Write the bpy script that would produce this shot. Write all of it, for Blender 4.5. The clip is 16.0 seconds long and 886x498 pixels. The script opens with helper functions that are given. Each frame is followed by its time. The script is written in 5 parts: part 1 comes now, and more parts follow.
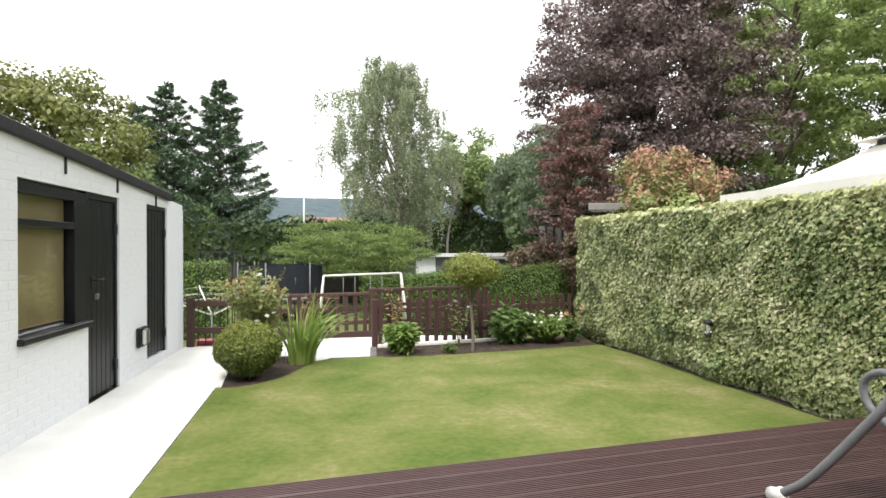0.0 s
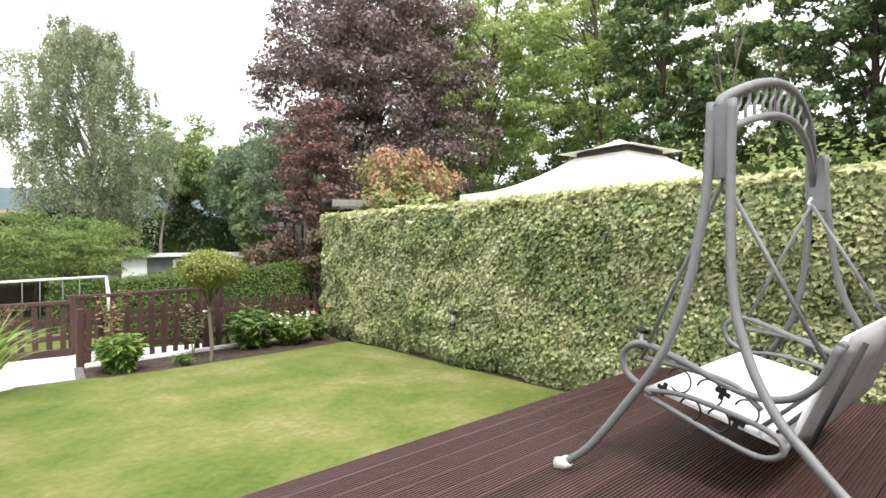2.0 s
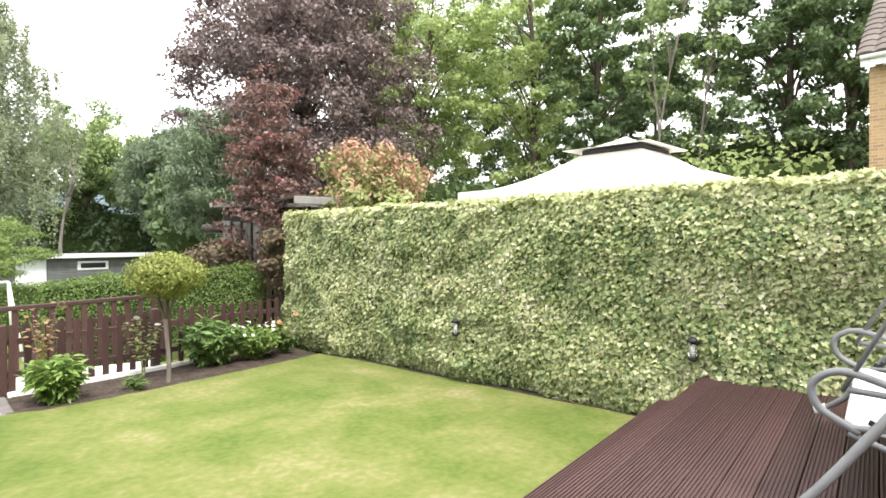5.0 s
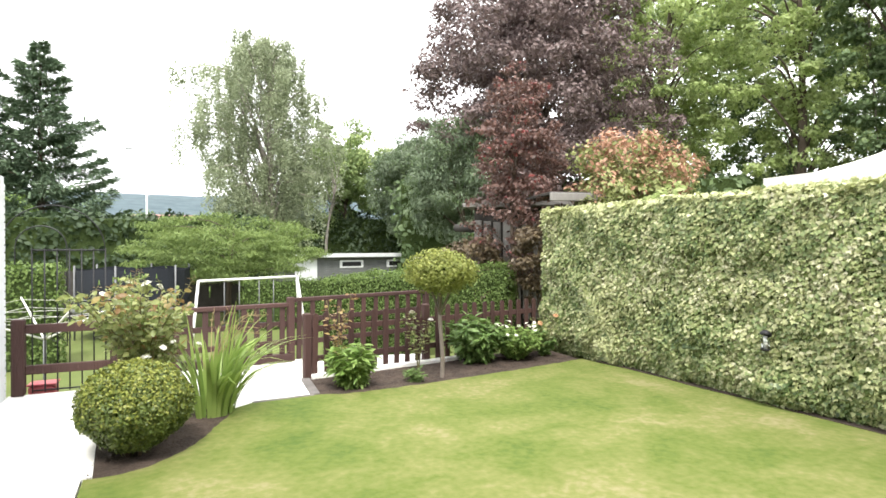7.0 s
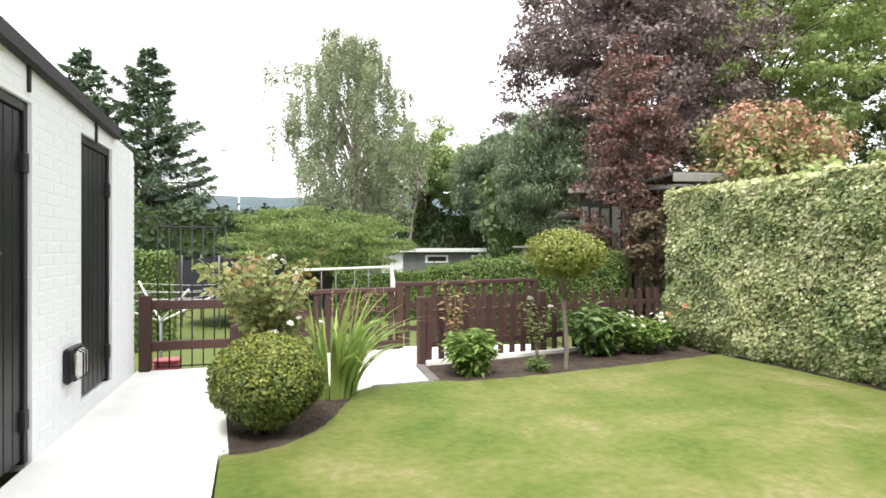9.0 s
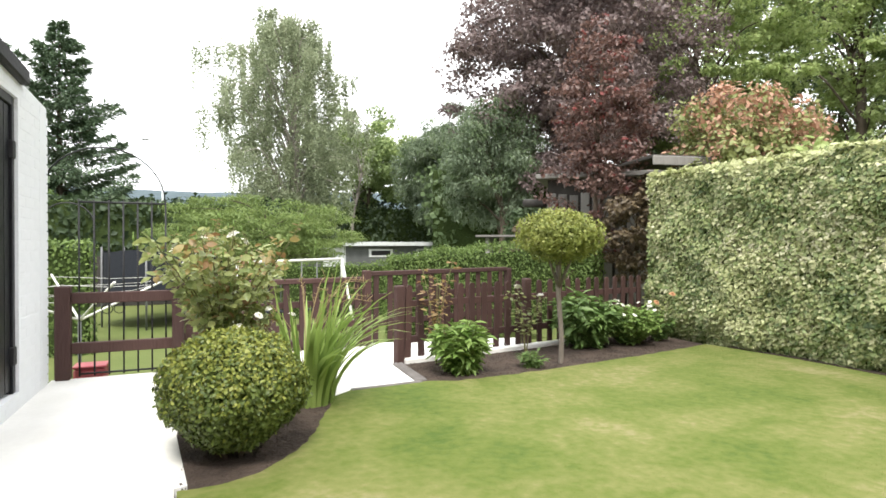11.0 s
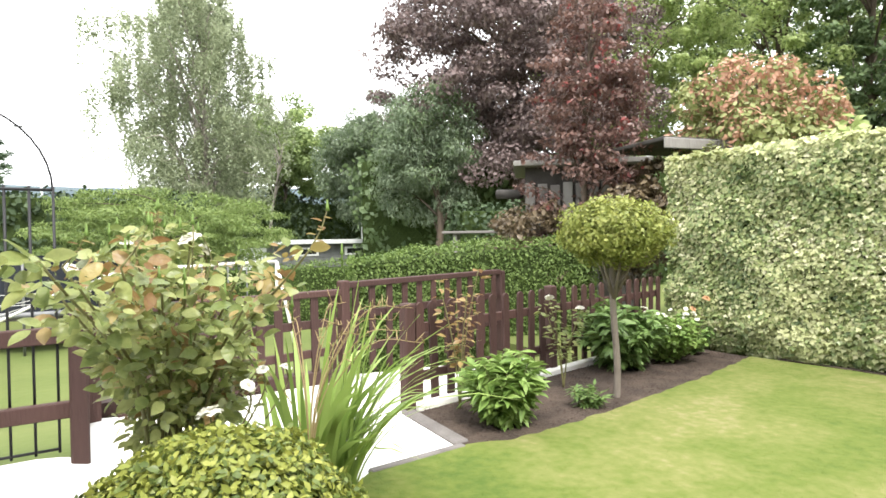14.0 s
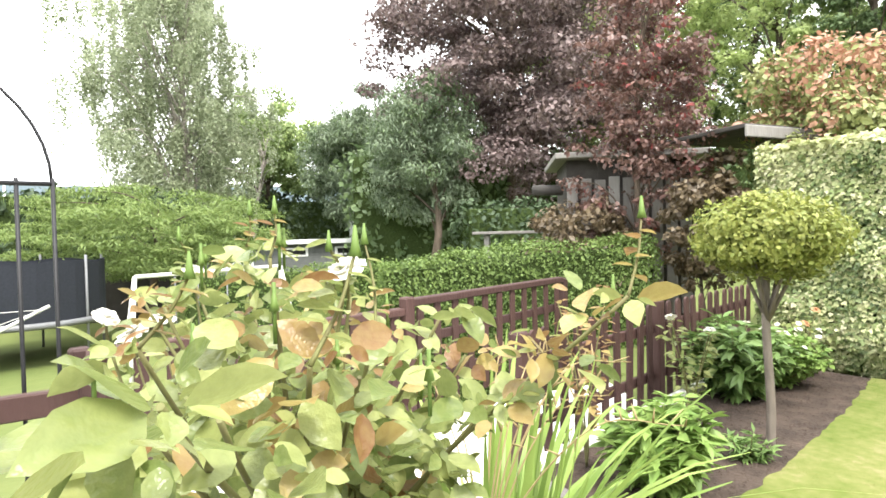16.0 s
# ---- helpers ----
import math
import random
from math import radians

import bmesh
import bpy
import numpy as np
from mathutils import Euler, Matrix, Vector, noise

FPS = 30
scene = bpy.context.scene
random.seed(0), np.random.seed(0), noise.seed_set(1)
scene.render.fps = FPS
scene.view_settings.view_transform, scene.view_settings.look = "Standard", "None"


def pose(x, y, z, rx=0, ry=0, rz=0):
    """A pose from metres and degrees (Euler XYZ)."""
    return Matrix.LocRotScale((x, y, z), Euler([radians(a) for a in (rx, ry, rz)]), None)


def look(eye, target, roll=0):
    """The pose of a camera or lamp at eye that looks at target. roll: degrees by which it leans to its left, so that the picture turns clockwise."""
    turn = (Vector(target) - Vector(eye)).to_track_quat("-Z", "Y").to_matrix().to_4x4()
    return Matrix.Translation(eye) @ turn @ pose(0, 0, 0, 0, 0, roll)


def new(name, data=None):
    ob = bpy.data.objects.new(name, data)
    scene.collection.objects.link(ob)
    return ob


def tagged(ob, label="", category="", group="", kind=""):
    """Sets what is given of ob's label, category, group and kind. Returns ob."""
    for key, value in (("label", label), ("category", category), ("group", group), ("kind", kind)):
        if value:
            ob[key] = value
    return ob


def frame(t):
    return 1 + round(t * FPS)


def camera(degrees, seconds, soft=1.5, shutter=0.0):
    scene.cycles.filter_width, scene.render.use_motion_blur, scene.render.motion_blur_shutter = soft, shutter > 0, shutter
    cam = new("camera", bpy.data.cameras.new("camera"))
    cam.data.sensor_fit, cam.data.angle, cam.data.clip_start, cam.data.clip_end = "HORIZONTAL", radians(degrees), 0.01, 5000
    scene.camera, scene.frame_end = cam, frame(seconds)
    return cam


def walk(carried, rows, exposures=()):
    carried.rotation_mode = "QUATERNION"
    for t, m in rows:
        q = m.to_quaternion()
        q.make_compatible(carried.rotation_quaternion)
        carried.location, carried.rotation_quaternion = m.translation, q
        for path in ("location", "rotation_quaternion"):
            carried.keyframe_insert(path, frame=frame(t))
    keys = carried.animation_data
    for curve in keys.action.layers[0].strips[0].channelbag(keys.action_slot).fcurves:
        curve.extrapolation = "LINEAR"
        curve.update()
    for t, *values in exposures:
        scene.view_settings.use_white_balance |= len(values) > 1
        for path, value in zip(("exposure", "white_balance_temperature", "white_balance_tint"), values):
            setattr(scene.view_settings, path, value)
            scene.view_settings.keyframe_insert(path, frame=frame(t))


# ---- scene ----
cam = camera(76.3, 16.0, soft=1.6)
PATH = [
    (0, (1.409, -0.97, 1.524), (1.727, 1.005, 1.518), -0.1),
    (0.5, (1.369, -0.916, 1.518), (1.845, 1.027, 1.514), -0.1),
    (1, (1.256, -0.811, 1.51), (2.03, 1.033, 1.506), -0.1),
    (1.5, (1.194, -0.741, 1.506), (2.206, 0.983, 1.498), -0.3),
    (2, (1.177, -0.582, 1.487), (2.372, 1.021, 1.473), -0.4),
    (2.5, (1.156, -0.43, 1.5), (2.481, 1.069, 1.485), -0.3),
    (3, (1.069, -0.262, 1.504), (2.516, 1.118, 1.488), -0.3),
    (5.5, (0.75, 0.785, 1.531), (2.146, 2.216, 1.511), -0.3),
    (6, (0.671, 0.975, 1.515), (1.923, 2.535, 1.5), -0.4),
    (6.5, (0.662, 1.219, 1.481), (1.713, 2.921, 1.472), -0.2),
    (7, (0.582, 1.362, 1.46), (1.383, 3.194, 1.456), -0.2),
    (7.5, (0.521, 1.486, 1.451), (1.191, 3.371, 1.448), -0.1),
    (8, (0.436, 1.69, 1.415), (1.009, 3.607, 1.41), -0.2),
    (8.5, (0.337, 1.803, 1.325), (0.875, 3.729, 1.322), -0.0),
    (11, (0.024, 2.796, 1.094), (0.799, 4.64, 1.08), 0.0),
    (11.5, (-0.032, 2.996, 1.11), (0.798, 4.816, 1.092), -0.3),
    (12, (-0.067, 3.293, 1.104), (0.837, 5.077, 1.086), -0.2),
    (12.5, (-0.053, 3.612, 1.117), (0.897, 5.372, 1.094), -0.5),
    (13, (-0.079, 3.891, 1.143), (0.9, 5.635, 1.114), -0.8),
    (13.5, (-0.094, 4.201, 1.133), (0.922, 5.923, 1.106), -0.6),
    (14, (-0.114, 4.501, 1.146), (0.938, 6.202, 1.113), -0.9),
    (14.5, (-0.148, 4.816, 1.166), (0.925, 6.504, 1.127), -1.0),
    (15, (-0.216, 5.121, 1.205), (0.882, 6.792, 1.162), -1.2),
    (15.5, (-0.26, 5.419, 1.238), (0.859, 7.076, 1.188), -1.7),
    (16, (-0.286, 5.734, 1.227), (0.839, 7.387, 1.182), -1.3),
]
walk(cam, [(t, look(eye, aim, roll)) for t, eye, aim, roll in PATH], exposures=[(0.0, 1.35), (1.5, 1.55), (3.0, 1.85), (5.5, 2.05), (7.0, 1.95), (8.5, 1.75), (11.0, 1.65), (12.5, 1.92), (14.5, 2.12), (16.0, 2.4)])

# ---- world and light: a bright overcast sky with a broad soft sun ----
world = bpy.data.worlds.new("overcast_sky")
scene.world = world
world.use_nodes = True
wn, wl = world.node_tree.nodes, world.node_tree.links
sky = wn.new("ShaderNodeTexSky")
sky.sky_type, sky.sun_disc = "NISHITA", False
sky.sun_elevation, sky.sun_rotation = radians(57), radians(198)
veil = wn.new("ShaderNodeMix")
veil.data_type = "RGBA"
veil.inputs[0].default_value = 0.93
cloud = wn.new("ShaderNodeTexNoise")
cloud.inputs["Scale"].default_value, cloud.inputs["Detail"].default_value = 1.6, 4.0
ramp = wn.new("ShaderNodeValToRGB")
ramp.color_ramp.elements[0].color, ramp.color_ramp.elements[1].color = (8.6, 8.8, 9.1, 1), (10.4, 10.3, 10.1, 1)
wl.new(cloud.outputs["Fac"], ramp.inputs[0])
wl.new(sky.outputs[0], veil.inputs["A"])
wl.new(ramp.outputs[0], veil.inputs["B"])
wl.new(veil.outputs["Result"], wn["Background"].inputs["Color"])
wn["Background"].inputs["Strength"].default_value = 0.1
sun_data = bpy.data.lights.new("sun", "SUN")
sun_data.energy, sun_data.angle, sun_data.color = 1.4, radians(14), (1.0, 0.96, 0.9)
sun = new("sun", sun_data)
sun.matrix_world = look((-1.8, -5.5, 9), (0, 0, 0))


# ---- materials ----
def shade(name, base, dark=None, scale=8.0, rough=0.8, bump=0.15, fine=60.0, metal=0.0, by="noise", through_light=0.0, spec=0.3, stretch=None):
    """A procedural surface: two colours mixed by noise at two scales, with fine relief."""
    m = bpy.data.materials.new(name)
    m.use_nodes = True
    n, l = m.node_tree.nodes, m.node_tree.links
    b = n["Principled BSDF"]
    b.inputs["Roughness"].default_value, b.inputs["Metallic"].default_value = rough, metal
    b.inputs["Specular IOR Level"].default_value = spec
    dark = dark or tuple(c * 0.7 for c in base)
    co = n.new("ShaderNodeTexCoord")
    mp = n.new("ShaderNodeMapping")
    mp.inputs["Scale"].default_value = stretch or (1, 1, 1)
    l.new(co.outputs["Object"], mp.inputs[0])
    big, small = n.new("ShaderNodeTexNoise"), n.new("ShaderNodeTexNoise")
    big.inputs["Scale"].default_value, big.inputs["Detail"].default_value = scale, 4
    small.inputs["Scale"].default_value, small.inputs["Detail"].default_value = fine, 3
    l.new(mp.outputs[0], big.inputs[0])
    l.new(mp.outputs[0], small.inputs[0])
    mix = n.new("ShaderNodeMix")
    mix.data_type = "RGBA"
    mix.inputs["A"].default_value, mix.inputs["B"].default_value = (*dark, 1), (*base, 1)
    add = n.new("ShaderNodeMath")
    add.operation = "MULTIPLY_ADD"
    add.inputs[1].default_value = 0.45
    l.new(small.outputs["Fac"], add.inputs[0])
    if by == "island":
        g = n.new("ShaderNodeNewGeometry")
        sc = n.new("ShaderNodeMath")
        sc.operation = "MULTIPLY"
        sc.inputs[1].default_value = 0.55
        l.new(g.outputs["Random Per Island"], sc.inputs[0])
        l.new(sc.outputs[0], add.inputs[2])
    elif by == "object":
        g = n.new("ShaderNodeObjectInfo")
        sc = n.new("ShaderNodeMath")
        sc.operation = "MULTIPLY"
        sc.inputs[1].default_value = 0.55
        l.new(g.outputs["Random"], sc.inputs[0])
        l.new(sc.outputs[0], add.inputs[2])
    else:
        sc = n.new("ShaderNodeMapRange")
        sc.inputs[1].default_value, sc.inputs[2].default_value, sc.inputs[4].default_value = 0.3, 0.7, 0.6
        l.new(big.outputs["Fac"], sc.inputs[0])
        l.new(sc.outputs[0], add.inputs[2])
    l.new(add.outputs[0], mix.inputs[0])
    l.new(mix.outputs["Result"], b.inputs["Base Color"])
    if bump:
        bp = n.new("ShaderNodeBump")
        bp.inputs["Strength"].default_value, bp.inputs["Distance"].default_value = bump, 0.02
        l.new(small.outputs["Fac"], bp.inputs["Height"])
        l.new(bp.outputs[0], b.inputs["Normal"])
    if through_light:
        tr = n.new("ShaderNodeBsdfTranslucent")
        l.new(mix.outputs["Result"], tr.inputs[0])
        ms = n.new("ShaderNodeMixShader")
        ms.inputs[0].default_value = through_light
        l.new(b.outputs[0], ms.inputs[1])
        l.new(tr.outputs[0], ms.inputs[2])
        l.new(ms.outputs[0], n["Material Output"].inputs[0])
    return m


def layered(name, colours, scale, fine, rough, relief, leafy=False):
    """A surface whose colour drifts through several tones in patches, with finer speckle."""
    m = bpy.data.materials.new(name)
    m.use_nodes = True
    n, l = m.node_tree.nodes, m.node_tree.links
    b = n["Principled BSDF"]
    b.inputs["Roughness"].default_value, b.inputs["Specular IOR Level"].default_value = rough, 0.35
    co = n.new("ShaderNodeTexCoord")
    big, small = n.new("ShaderNodeTexNoise"), n.new("ShaderNodeTexNoise")
    big.inputs["Scale"].default_value, big.inputs["Detail"].default_value, big.inputs["Roughness"].default_value = scale, 6, 0.62
    big.inputs["Distortion"].default_value = 0.25
    small.inputs["Scale"].default_value, small.inputs["Detail"].default_value = fine, 4
    l.new(co.outputs["Object"], big.inputs[0])
    l.new(co.outputs["Object"], small.inputs[0])
    add = n.new("ShaderNodeMath")
    add.operation = "MULTIPLY_ADD"
    add.inputs[1].default_value = 0.5 if leafy else 0.35
    if leafy:
        g = n.new("ShaderNodeNewGeometry")
        l.new(g.outputs["Random Per Island"], add.inputs[0])
    else:
        l.new(small.outputs["Fac"], add.inputs[0])
    l.new(big.outputs["Fac"], add.inputs[2])
    span = n.new("ShaderNodeMapRange")
    span.inputs[1].default_value, span.inputs[2].default_value = (0.42, 1.08) if leafy else (0.45, 0.92)
    l.new(add.outputs[0], span.inputs[0])
    r = n.new("ShaderNodeValToRGB")
    e = r.color_ramp.elements
    e[0].color, e[1].color = (*colours[0], 1), (*colours[-1], 1)
    for i, c in enumerate(colours[1:-1]):
        e.new((i + 1) / (len(colours) - 1)).color = (*c, 1)
    l.new(span.outputs[0], r.inputs[0])
    l.new(r.outputs[0], b.inputs["Base Color"])
    if relief:
        bp = n.new("ShaderNodeBump")
        bp.inputs["Strength"].default_value, bp.inputs["Distance"].default_value = relief, 0.02
        l.new(small.outputs["Fac"], bp.inputs["Height"])
        l.new(bp.outputs[0], b.inputs["Normal"])
    if leafy:
        tr = n.new("ShaderNodeBsdfTranslucent")
        l.new(r.outputs[0], tr.inputs[0])
        ms = n.new("ShaderNodeMixShader")
        ms.inputs[0].default_value = 0.22
        l.new(b.outputs[0], ms.inputs[1])
        l.new(tr.outputs[0], ms.inputs[2])
        l.new(ms.outputs[0], n["Material Output"].inputs[0])
    return m


def foliage(name, dark, light, rough=0.5, through_light=0.3):
    return shade(name, light, dark, 1.5, rough, 0.0, 1.3, by="island", through_light=through_light, spec=0.35)


M = {
    "lawn": layered("mown_grass", [(0.055, 0.092, 0.011), (0.092, 0.121, 0.020), (0.143, 0.152, 0.044), (0.226, 0.200, 0.100)], 1.1, 16.0, 0.95, 0.3),
    "field": shade("lower_lawn", (0.13, 0.15, 0.045), (0.075, 0.105, 0.025), 0.6, 0.95, 0.5, 9.0),
    "concrete": shade("painted_concrete", (0.80, 0.79, 0.76), (0.66, 0.65, 0.61), 2.2, 0.75, 0.15, 25.0),
    "soil": shade("dark_soil", (0.085, 0.062, 0.048), (0.022, 0.016, 0.012), 7.0, 0.95, 0.9, 45.0),
    "kerb": shade("kerb_stone", (0.19, 0.175, 0.165), (0.10, 0.09, 0.085), 7.0, 0.9, 0.4, 70.0),
    "deck": shade("stained_deck_board", (0.080, 0.041, 0.039), (0.032, 0.017, 0.0165), 3.0, 0.48, 0.3, 40.0, by="object", spec=0.42, stretch=(0.12, 1, 1)),
    "deckdark": shade("deck_frame_wood", (0.05, 0.026, 0.022), (0.025, 0.013, 0.011), 6.0, 0.8, 0.3, 40.0),
    "white": shade("white_masonry_paint", (0.80, 0.82, 0.845), (0.75, 0.765, 0.785), 3.5, 0.65, 0.15, 30.0),
    "mortar": shade("white_mortar_joint", (0.80, 0.82, 0.845), (0.75, 0.765, 0.785), 6.0, 0.8, 0.3, 50.0),
    "black": shade("black_gloss_paint", (0.012, 0.013, 0.016), (0.008, 0.008, 0.010), 9.0, 0.38, 0.08, 70.0, spec=0.35),
    "felt": shade("black_roof_trim", (0.025, 0.025, 0.027), (0.013, 0.013, 0.014), 9.0, 0.6, 0.2, 70.0),
    "board": shade("tan_board", (0.56, 0.41, 0.22), (0.47, 0.34, 0.17), 2.5, 0.7, 0.1, 20.0),
    "fence": shade("brown_fence_stain", (0.075, 0.039, 0.033), (0.038, 0.020, 0.018), 7.0, 0.7, 0.35, 60.0, by="object", stretch=(1, 1, 0.2)),
    "iron": shade("black_iron", (0.022, 0.022, 0.024), None, 20.0, 0.5, 0.05, 120.0),
    "steel": shade("grey_powder_coat", (0.165, 0.17, 0.175), (0.12, 0.122, 0.125), 14.0, 0.5, 0.08, 180.0, spec=0.45),
    "cap": shade("white_plastic", (0.72, 0.71, 0.68), (0.55, 0.54, 0.5), 20.0, 0.5, 0.05, 50.0),
    "cushionback": shade("grey_cushion_back", (0.30, 0.30, 0.31), (0.22, 0.22, 0.225), 6.0, 0.9, 0.2, 90.0),
    "cushion": shade("white_cushion", (0.78, 0.78, 0.77), (0.68, 0.68, 0.67), 5.0, 0.9, 0.2, 90.0),
    "charcoal": shade("charcoal_fabric_and_shade", (0.05, 0.05, 0.052), None, 20.0, 0.9, 0.3, 160.0),
    "canvas": shade("cream_canvas", (0.74, 0.72, 0.66), (0.64, 0.62, 0.56), 2.0, 0.85, 0.1, 40.0),
    "bark": shade("brown_bark", (0.13, 0.10, 0.075), (0.05, 0.04, 0.03), 6.0, 0.95, 0.8, 30.0, stretch=(1, 1, 0.3)),
    "greybark": shade("grey_brown_bark", (0.21, 0.18, 0.15), (0.10, 0.085, 0.07), 9.0, 0.9, 0.5, 40.0, stretch=(1, 1, 0.35)),
    "palebark": shade("pale_bark", (0.42, 0.38, 0.33), (0.18, 0.16, 0.14), 5.0, 0.9, 0.5, 30.0),
    "brick": shade("yellow_brick", (0.50, 0.36, 0.20), (0.33, 0.22, 0.12), 4.0, 0.9, 0.3, 40.0, by="object"),
    "redbrick": shade("red_brick_wall", (0.29, 0.15, 0.11), (0.20, 0.095, 0.07), 3.0, 0.9, 0.2, 20.0),
    "tile": shade("grey_brown_roof_tile", (0.15, 0.125, 0.11), (0.085, 0.07, 0.062), 3.0, 0.85, 0.3, 30.0, by="object"),
    "upvc": shade("white_window_frame", (0.80, 0.81, 0.82), None, 20.0, 0.35, 0.0, 10.0),
    "oldwood": shade("weathered_grey_board", (0.30, 0.29, 0.27), (0.13, 0.12, 0.11), 5.0, 0.9, 0.4, 30.0, by="object", stretch=(1, 1, 0.2)),
    "darkwood": shade("dark_weathered_wood", (0.055, 0.05, 0.045), (0.03, 0.027, 0.024), 5.0, 0.9, 0.3, 30.0),
    "greypanel": shade("dark_grey_cladding", (0.16, 0.165, 0.165), (0.10, 0.105, 0.105), 4.0, 0.7, 0.2, 30.0),
    "whiteroof": shade("white_roof_edge", (0.66, 0.68, 0.68), (0.5, 0.52, 0.52), 3.0, 0.6, 0.1, 20.0),
    "net": shade("dark_blue_net", (0.022, 0.025, 0.034), (0.012, 0.014, 0.018), 30.0, 0.9, 0.2, 200.0),
    # distance haze is put into the ridge's blue-grey colour
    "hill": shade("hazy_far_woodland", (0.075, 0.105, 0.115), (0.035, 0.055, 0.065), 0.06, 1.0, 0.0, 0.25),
    "pink": shade("faded_red_plastic", (0.55, 0.12, 0.14), None, 12.0, 0.5, 0.0, 40.0),
    "petal": shade("white_petal", (0.85, 0.84, 0.78), (0.74, 0.72, 0.62), 20.0, 0.6, 0.0, 30.0, through_light=0.3),
    "orange": shade("apricot_petal", (0.60, 0.36, 0.20), (0.48, 0.25, 0.13), 20.0, 0.6, 0.0, 30.0, through_light=0.3),
    "ivy": layered("ivy_leaf", [(0.068, 0.11, 0.034), (0.135, 0.184, 0.063), (0.21, 0.26, 0.098), (0.30, 0.332, 0.142), (0.41, 0.415, 0.22), (0.58, 0.56, 0.38)], 1.5, 20.0, 0.34, 0.0, True),
    "ivytop": foliage("pale_ivy_leaf", (0.30, 0.34, 0.12), (0.60, 0.60, 0.36), 0.45, 0.3),
    # dark green for inner hulls: shade between leaves put into the colour
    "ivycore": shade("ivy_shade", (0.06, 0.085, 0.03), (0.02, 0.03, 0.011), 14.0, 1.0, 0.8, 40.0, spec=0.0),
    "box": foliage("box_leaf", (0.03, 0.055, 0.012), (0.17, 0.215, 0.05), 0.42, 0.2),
    "boxlight": foliage("light_box_leaf", (0.16, 0.20, 0.035), (0.36, 0.37, 0.085), 0.45, 0.3),
    "iris": foliage("sword_leaf", (0.15, 0.25, 0.05), (0.36, 0.46, 0.13), 0.4, 0.4),
    "dry": foliage("dry_stalk", (0.26, 0.19, 0.09), (0.45, 0.36, 0.19), 0.7, 0.2),
    "brownleaf": foliage("brown_leaf", (0.055, 0.04, 0.028), (0.20, 0.15, 0.085), 0.4, 0.3),
    "rose": shade("rose_leaf", (0.44, 0.46, 0.18), (0.085, 0.14, 0.032), 1.5, 0.3, 0.22, 75.0, by="island", through_light=0.42, spec=0.4),
    "rosered": shade("young_rose_leaf", (0.42, 0.36, 0.13), (0.17, 0.055, 0.03), 1.5, 0.32, 0.22, 75.0, by="island", through_light=0.4, spec=0.4),
    "stem": shade("green_stem", (0.16, 0.17, 0.06), (0.12, 0.10, 0.05), 20.0, 0.7, 0.1, 60.0),
    "shrub": foliage("shrub_leaf", (0.06, 0.12, 0.03), (0.22, 0.32, 0.10), 0.45, 0.25),
    "shrublight": foliage("light_shrub_leaf", (0.10, 0.19, 0.035), (0.28, 0.38, 0.11), 0.5, 0.3),
    "yew": foliage("clipped_hedge_leaf", (0.06, 0.11, 0.025), (0.19, 0.26, 0.07), 0.6, 0.25),
    "globe": foliage("golden_globe_leaf", (0.105, 0.15, 0.025), (0.36, 0.37, 0.10), 0.5, 0.3),
    "birch": foliage("birch_leaf", (0.16, 0.20, 0.11), (0.42, 0.46, 0.30), 0.6, 0.45),
    "conifer": foliage("conifer_spray", (0.045, 0.085, 0.05), (0.19, 0.255, 0.15), 0.7, 0.2),
    "beech": foliage("copper_beech_leaf", (0.074, 0.055, 0.053), (0.29, 0.215, 0.205), 0.36, 0.35),
    "purple": foliage("purple_plum_leaf", (0.06, 0.042, 0.036), (0.24, 0.135, 0.11), 0.36, 0.35),
    "plumred": foliage("red_plum_leaf", (0.10, 0.026, 0.028), (0.32, 0.085, 0.075), 0.38, 0.4),
    "willow": foliage("grey_green_leaf", (0.085, 0.125, 0.075), (0.27, 0.33, 0.21), 0.5, 0.35),
    "photinia": foliage("photinia_leaf", (0.14, 0.175, 0.05), (0.35, 0.365, 0.15), 0.45, 0.3),
    "photred": foliage("red_photinia_leaf", (0.34, 0.17, 0.10), (0.55, 0.34, 0.24), 0.45, 0.3),
    "oak": foliage("broad_leaf", (0.10, 0.155, 0.05), (0.31, 0.39, 0.16), 0.55, 0.45),
    "lime": foliage("light_broad_leaf", (0.25, 0.33, 0.10), (0.56, 0.64, 0.30), 0.5, 0.55),
    "darkleaf": foliage("dark_broad_leaf", (0.056, 0.098, 0.04), (0.20, 0.27, 0.12), 0.5, 0.3),
    "acer": foliage("acer_leaf", (0.085, 0.14, 0.035), (0.25, 0.32, 0.10), 0.55, 0.35),
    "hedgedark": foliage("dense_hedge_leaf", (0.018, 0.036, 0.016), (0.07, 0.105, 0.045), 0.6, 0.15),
    "olive": foliage("olive_leaf", (0.10, 0.12, 0.03), (0.28, 0.29, 0.10), 0.55, 0.3),
}
glass = bpy.data.materials.new("window_glass")
glass.use_nodes = True
gb = glass.node_tree.nodes["Principled BSDF"]
gb.inputs["Base Color"].default_value, gb.inputs["Roughness"].default_value = (0.9, 0.95, 0.95, 1), 0.03
gb.inputs["Transmission Weight"].default_value, gb.inputs["IOR"].default_value = 1.0, 1.45
M["glass"] = glass


# ---- building helpers ----
def part(name, bm, material, parent=None, label=""):
    """Links a bmesh, or ready mesh data, as one mesh object under a thing or a part."""
    if isinstance(bm, bmesh.types.BMesh):
        data = bpy.data.meshes.new(name)
        bm.to_mesh(data)
        bm.free()
    else:
        data = bm
    if material and not data.materials:
        data.materials.append(material)
    ob = new(name, data)
    if parent:
        ob.parent = parent
    return tagged(ob, label)


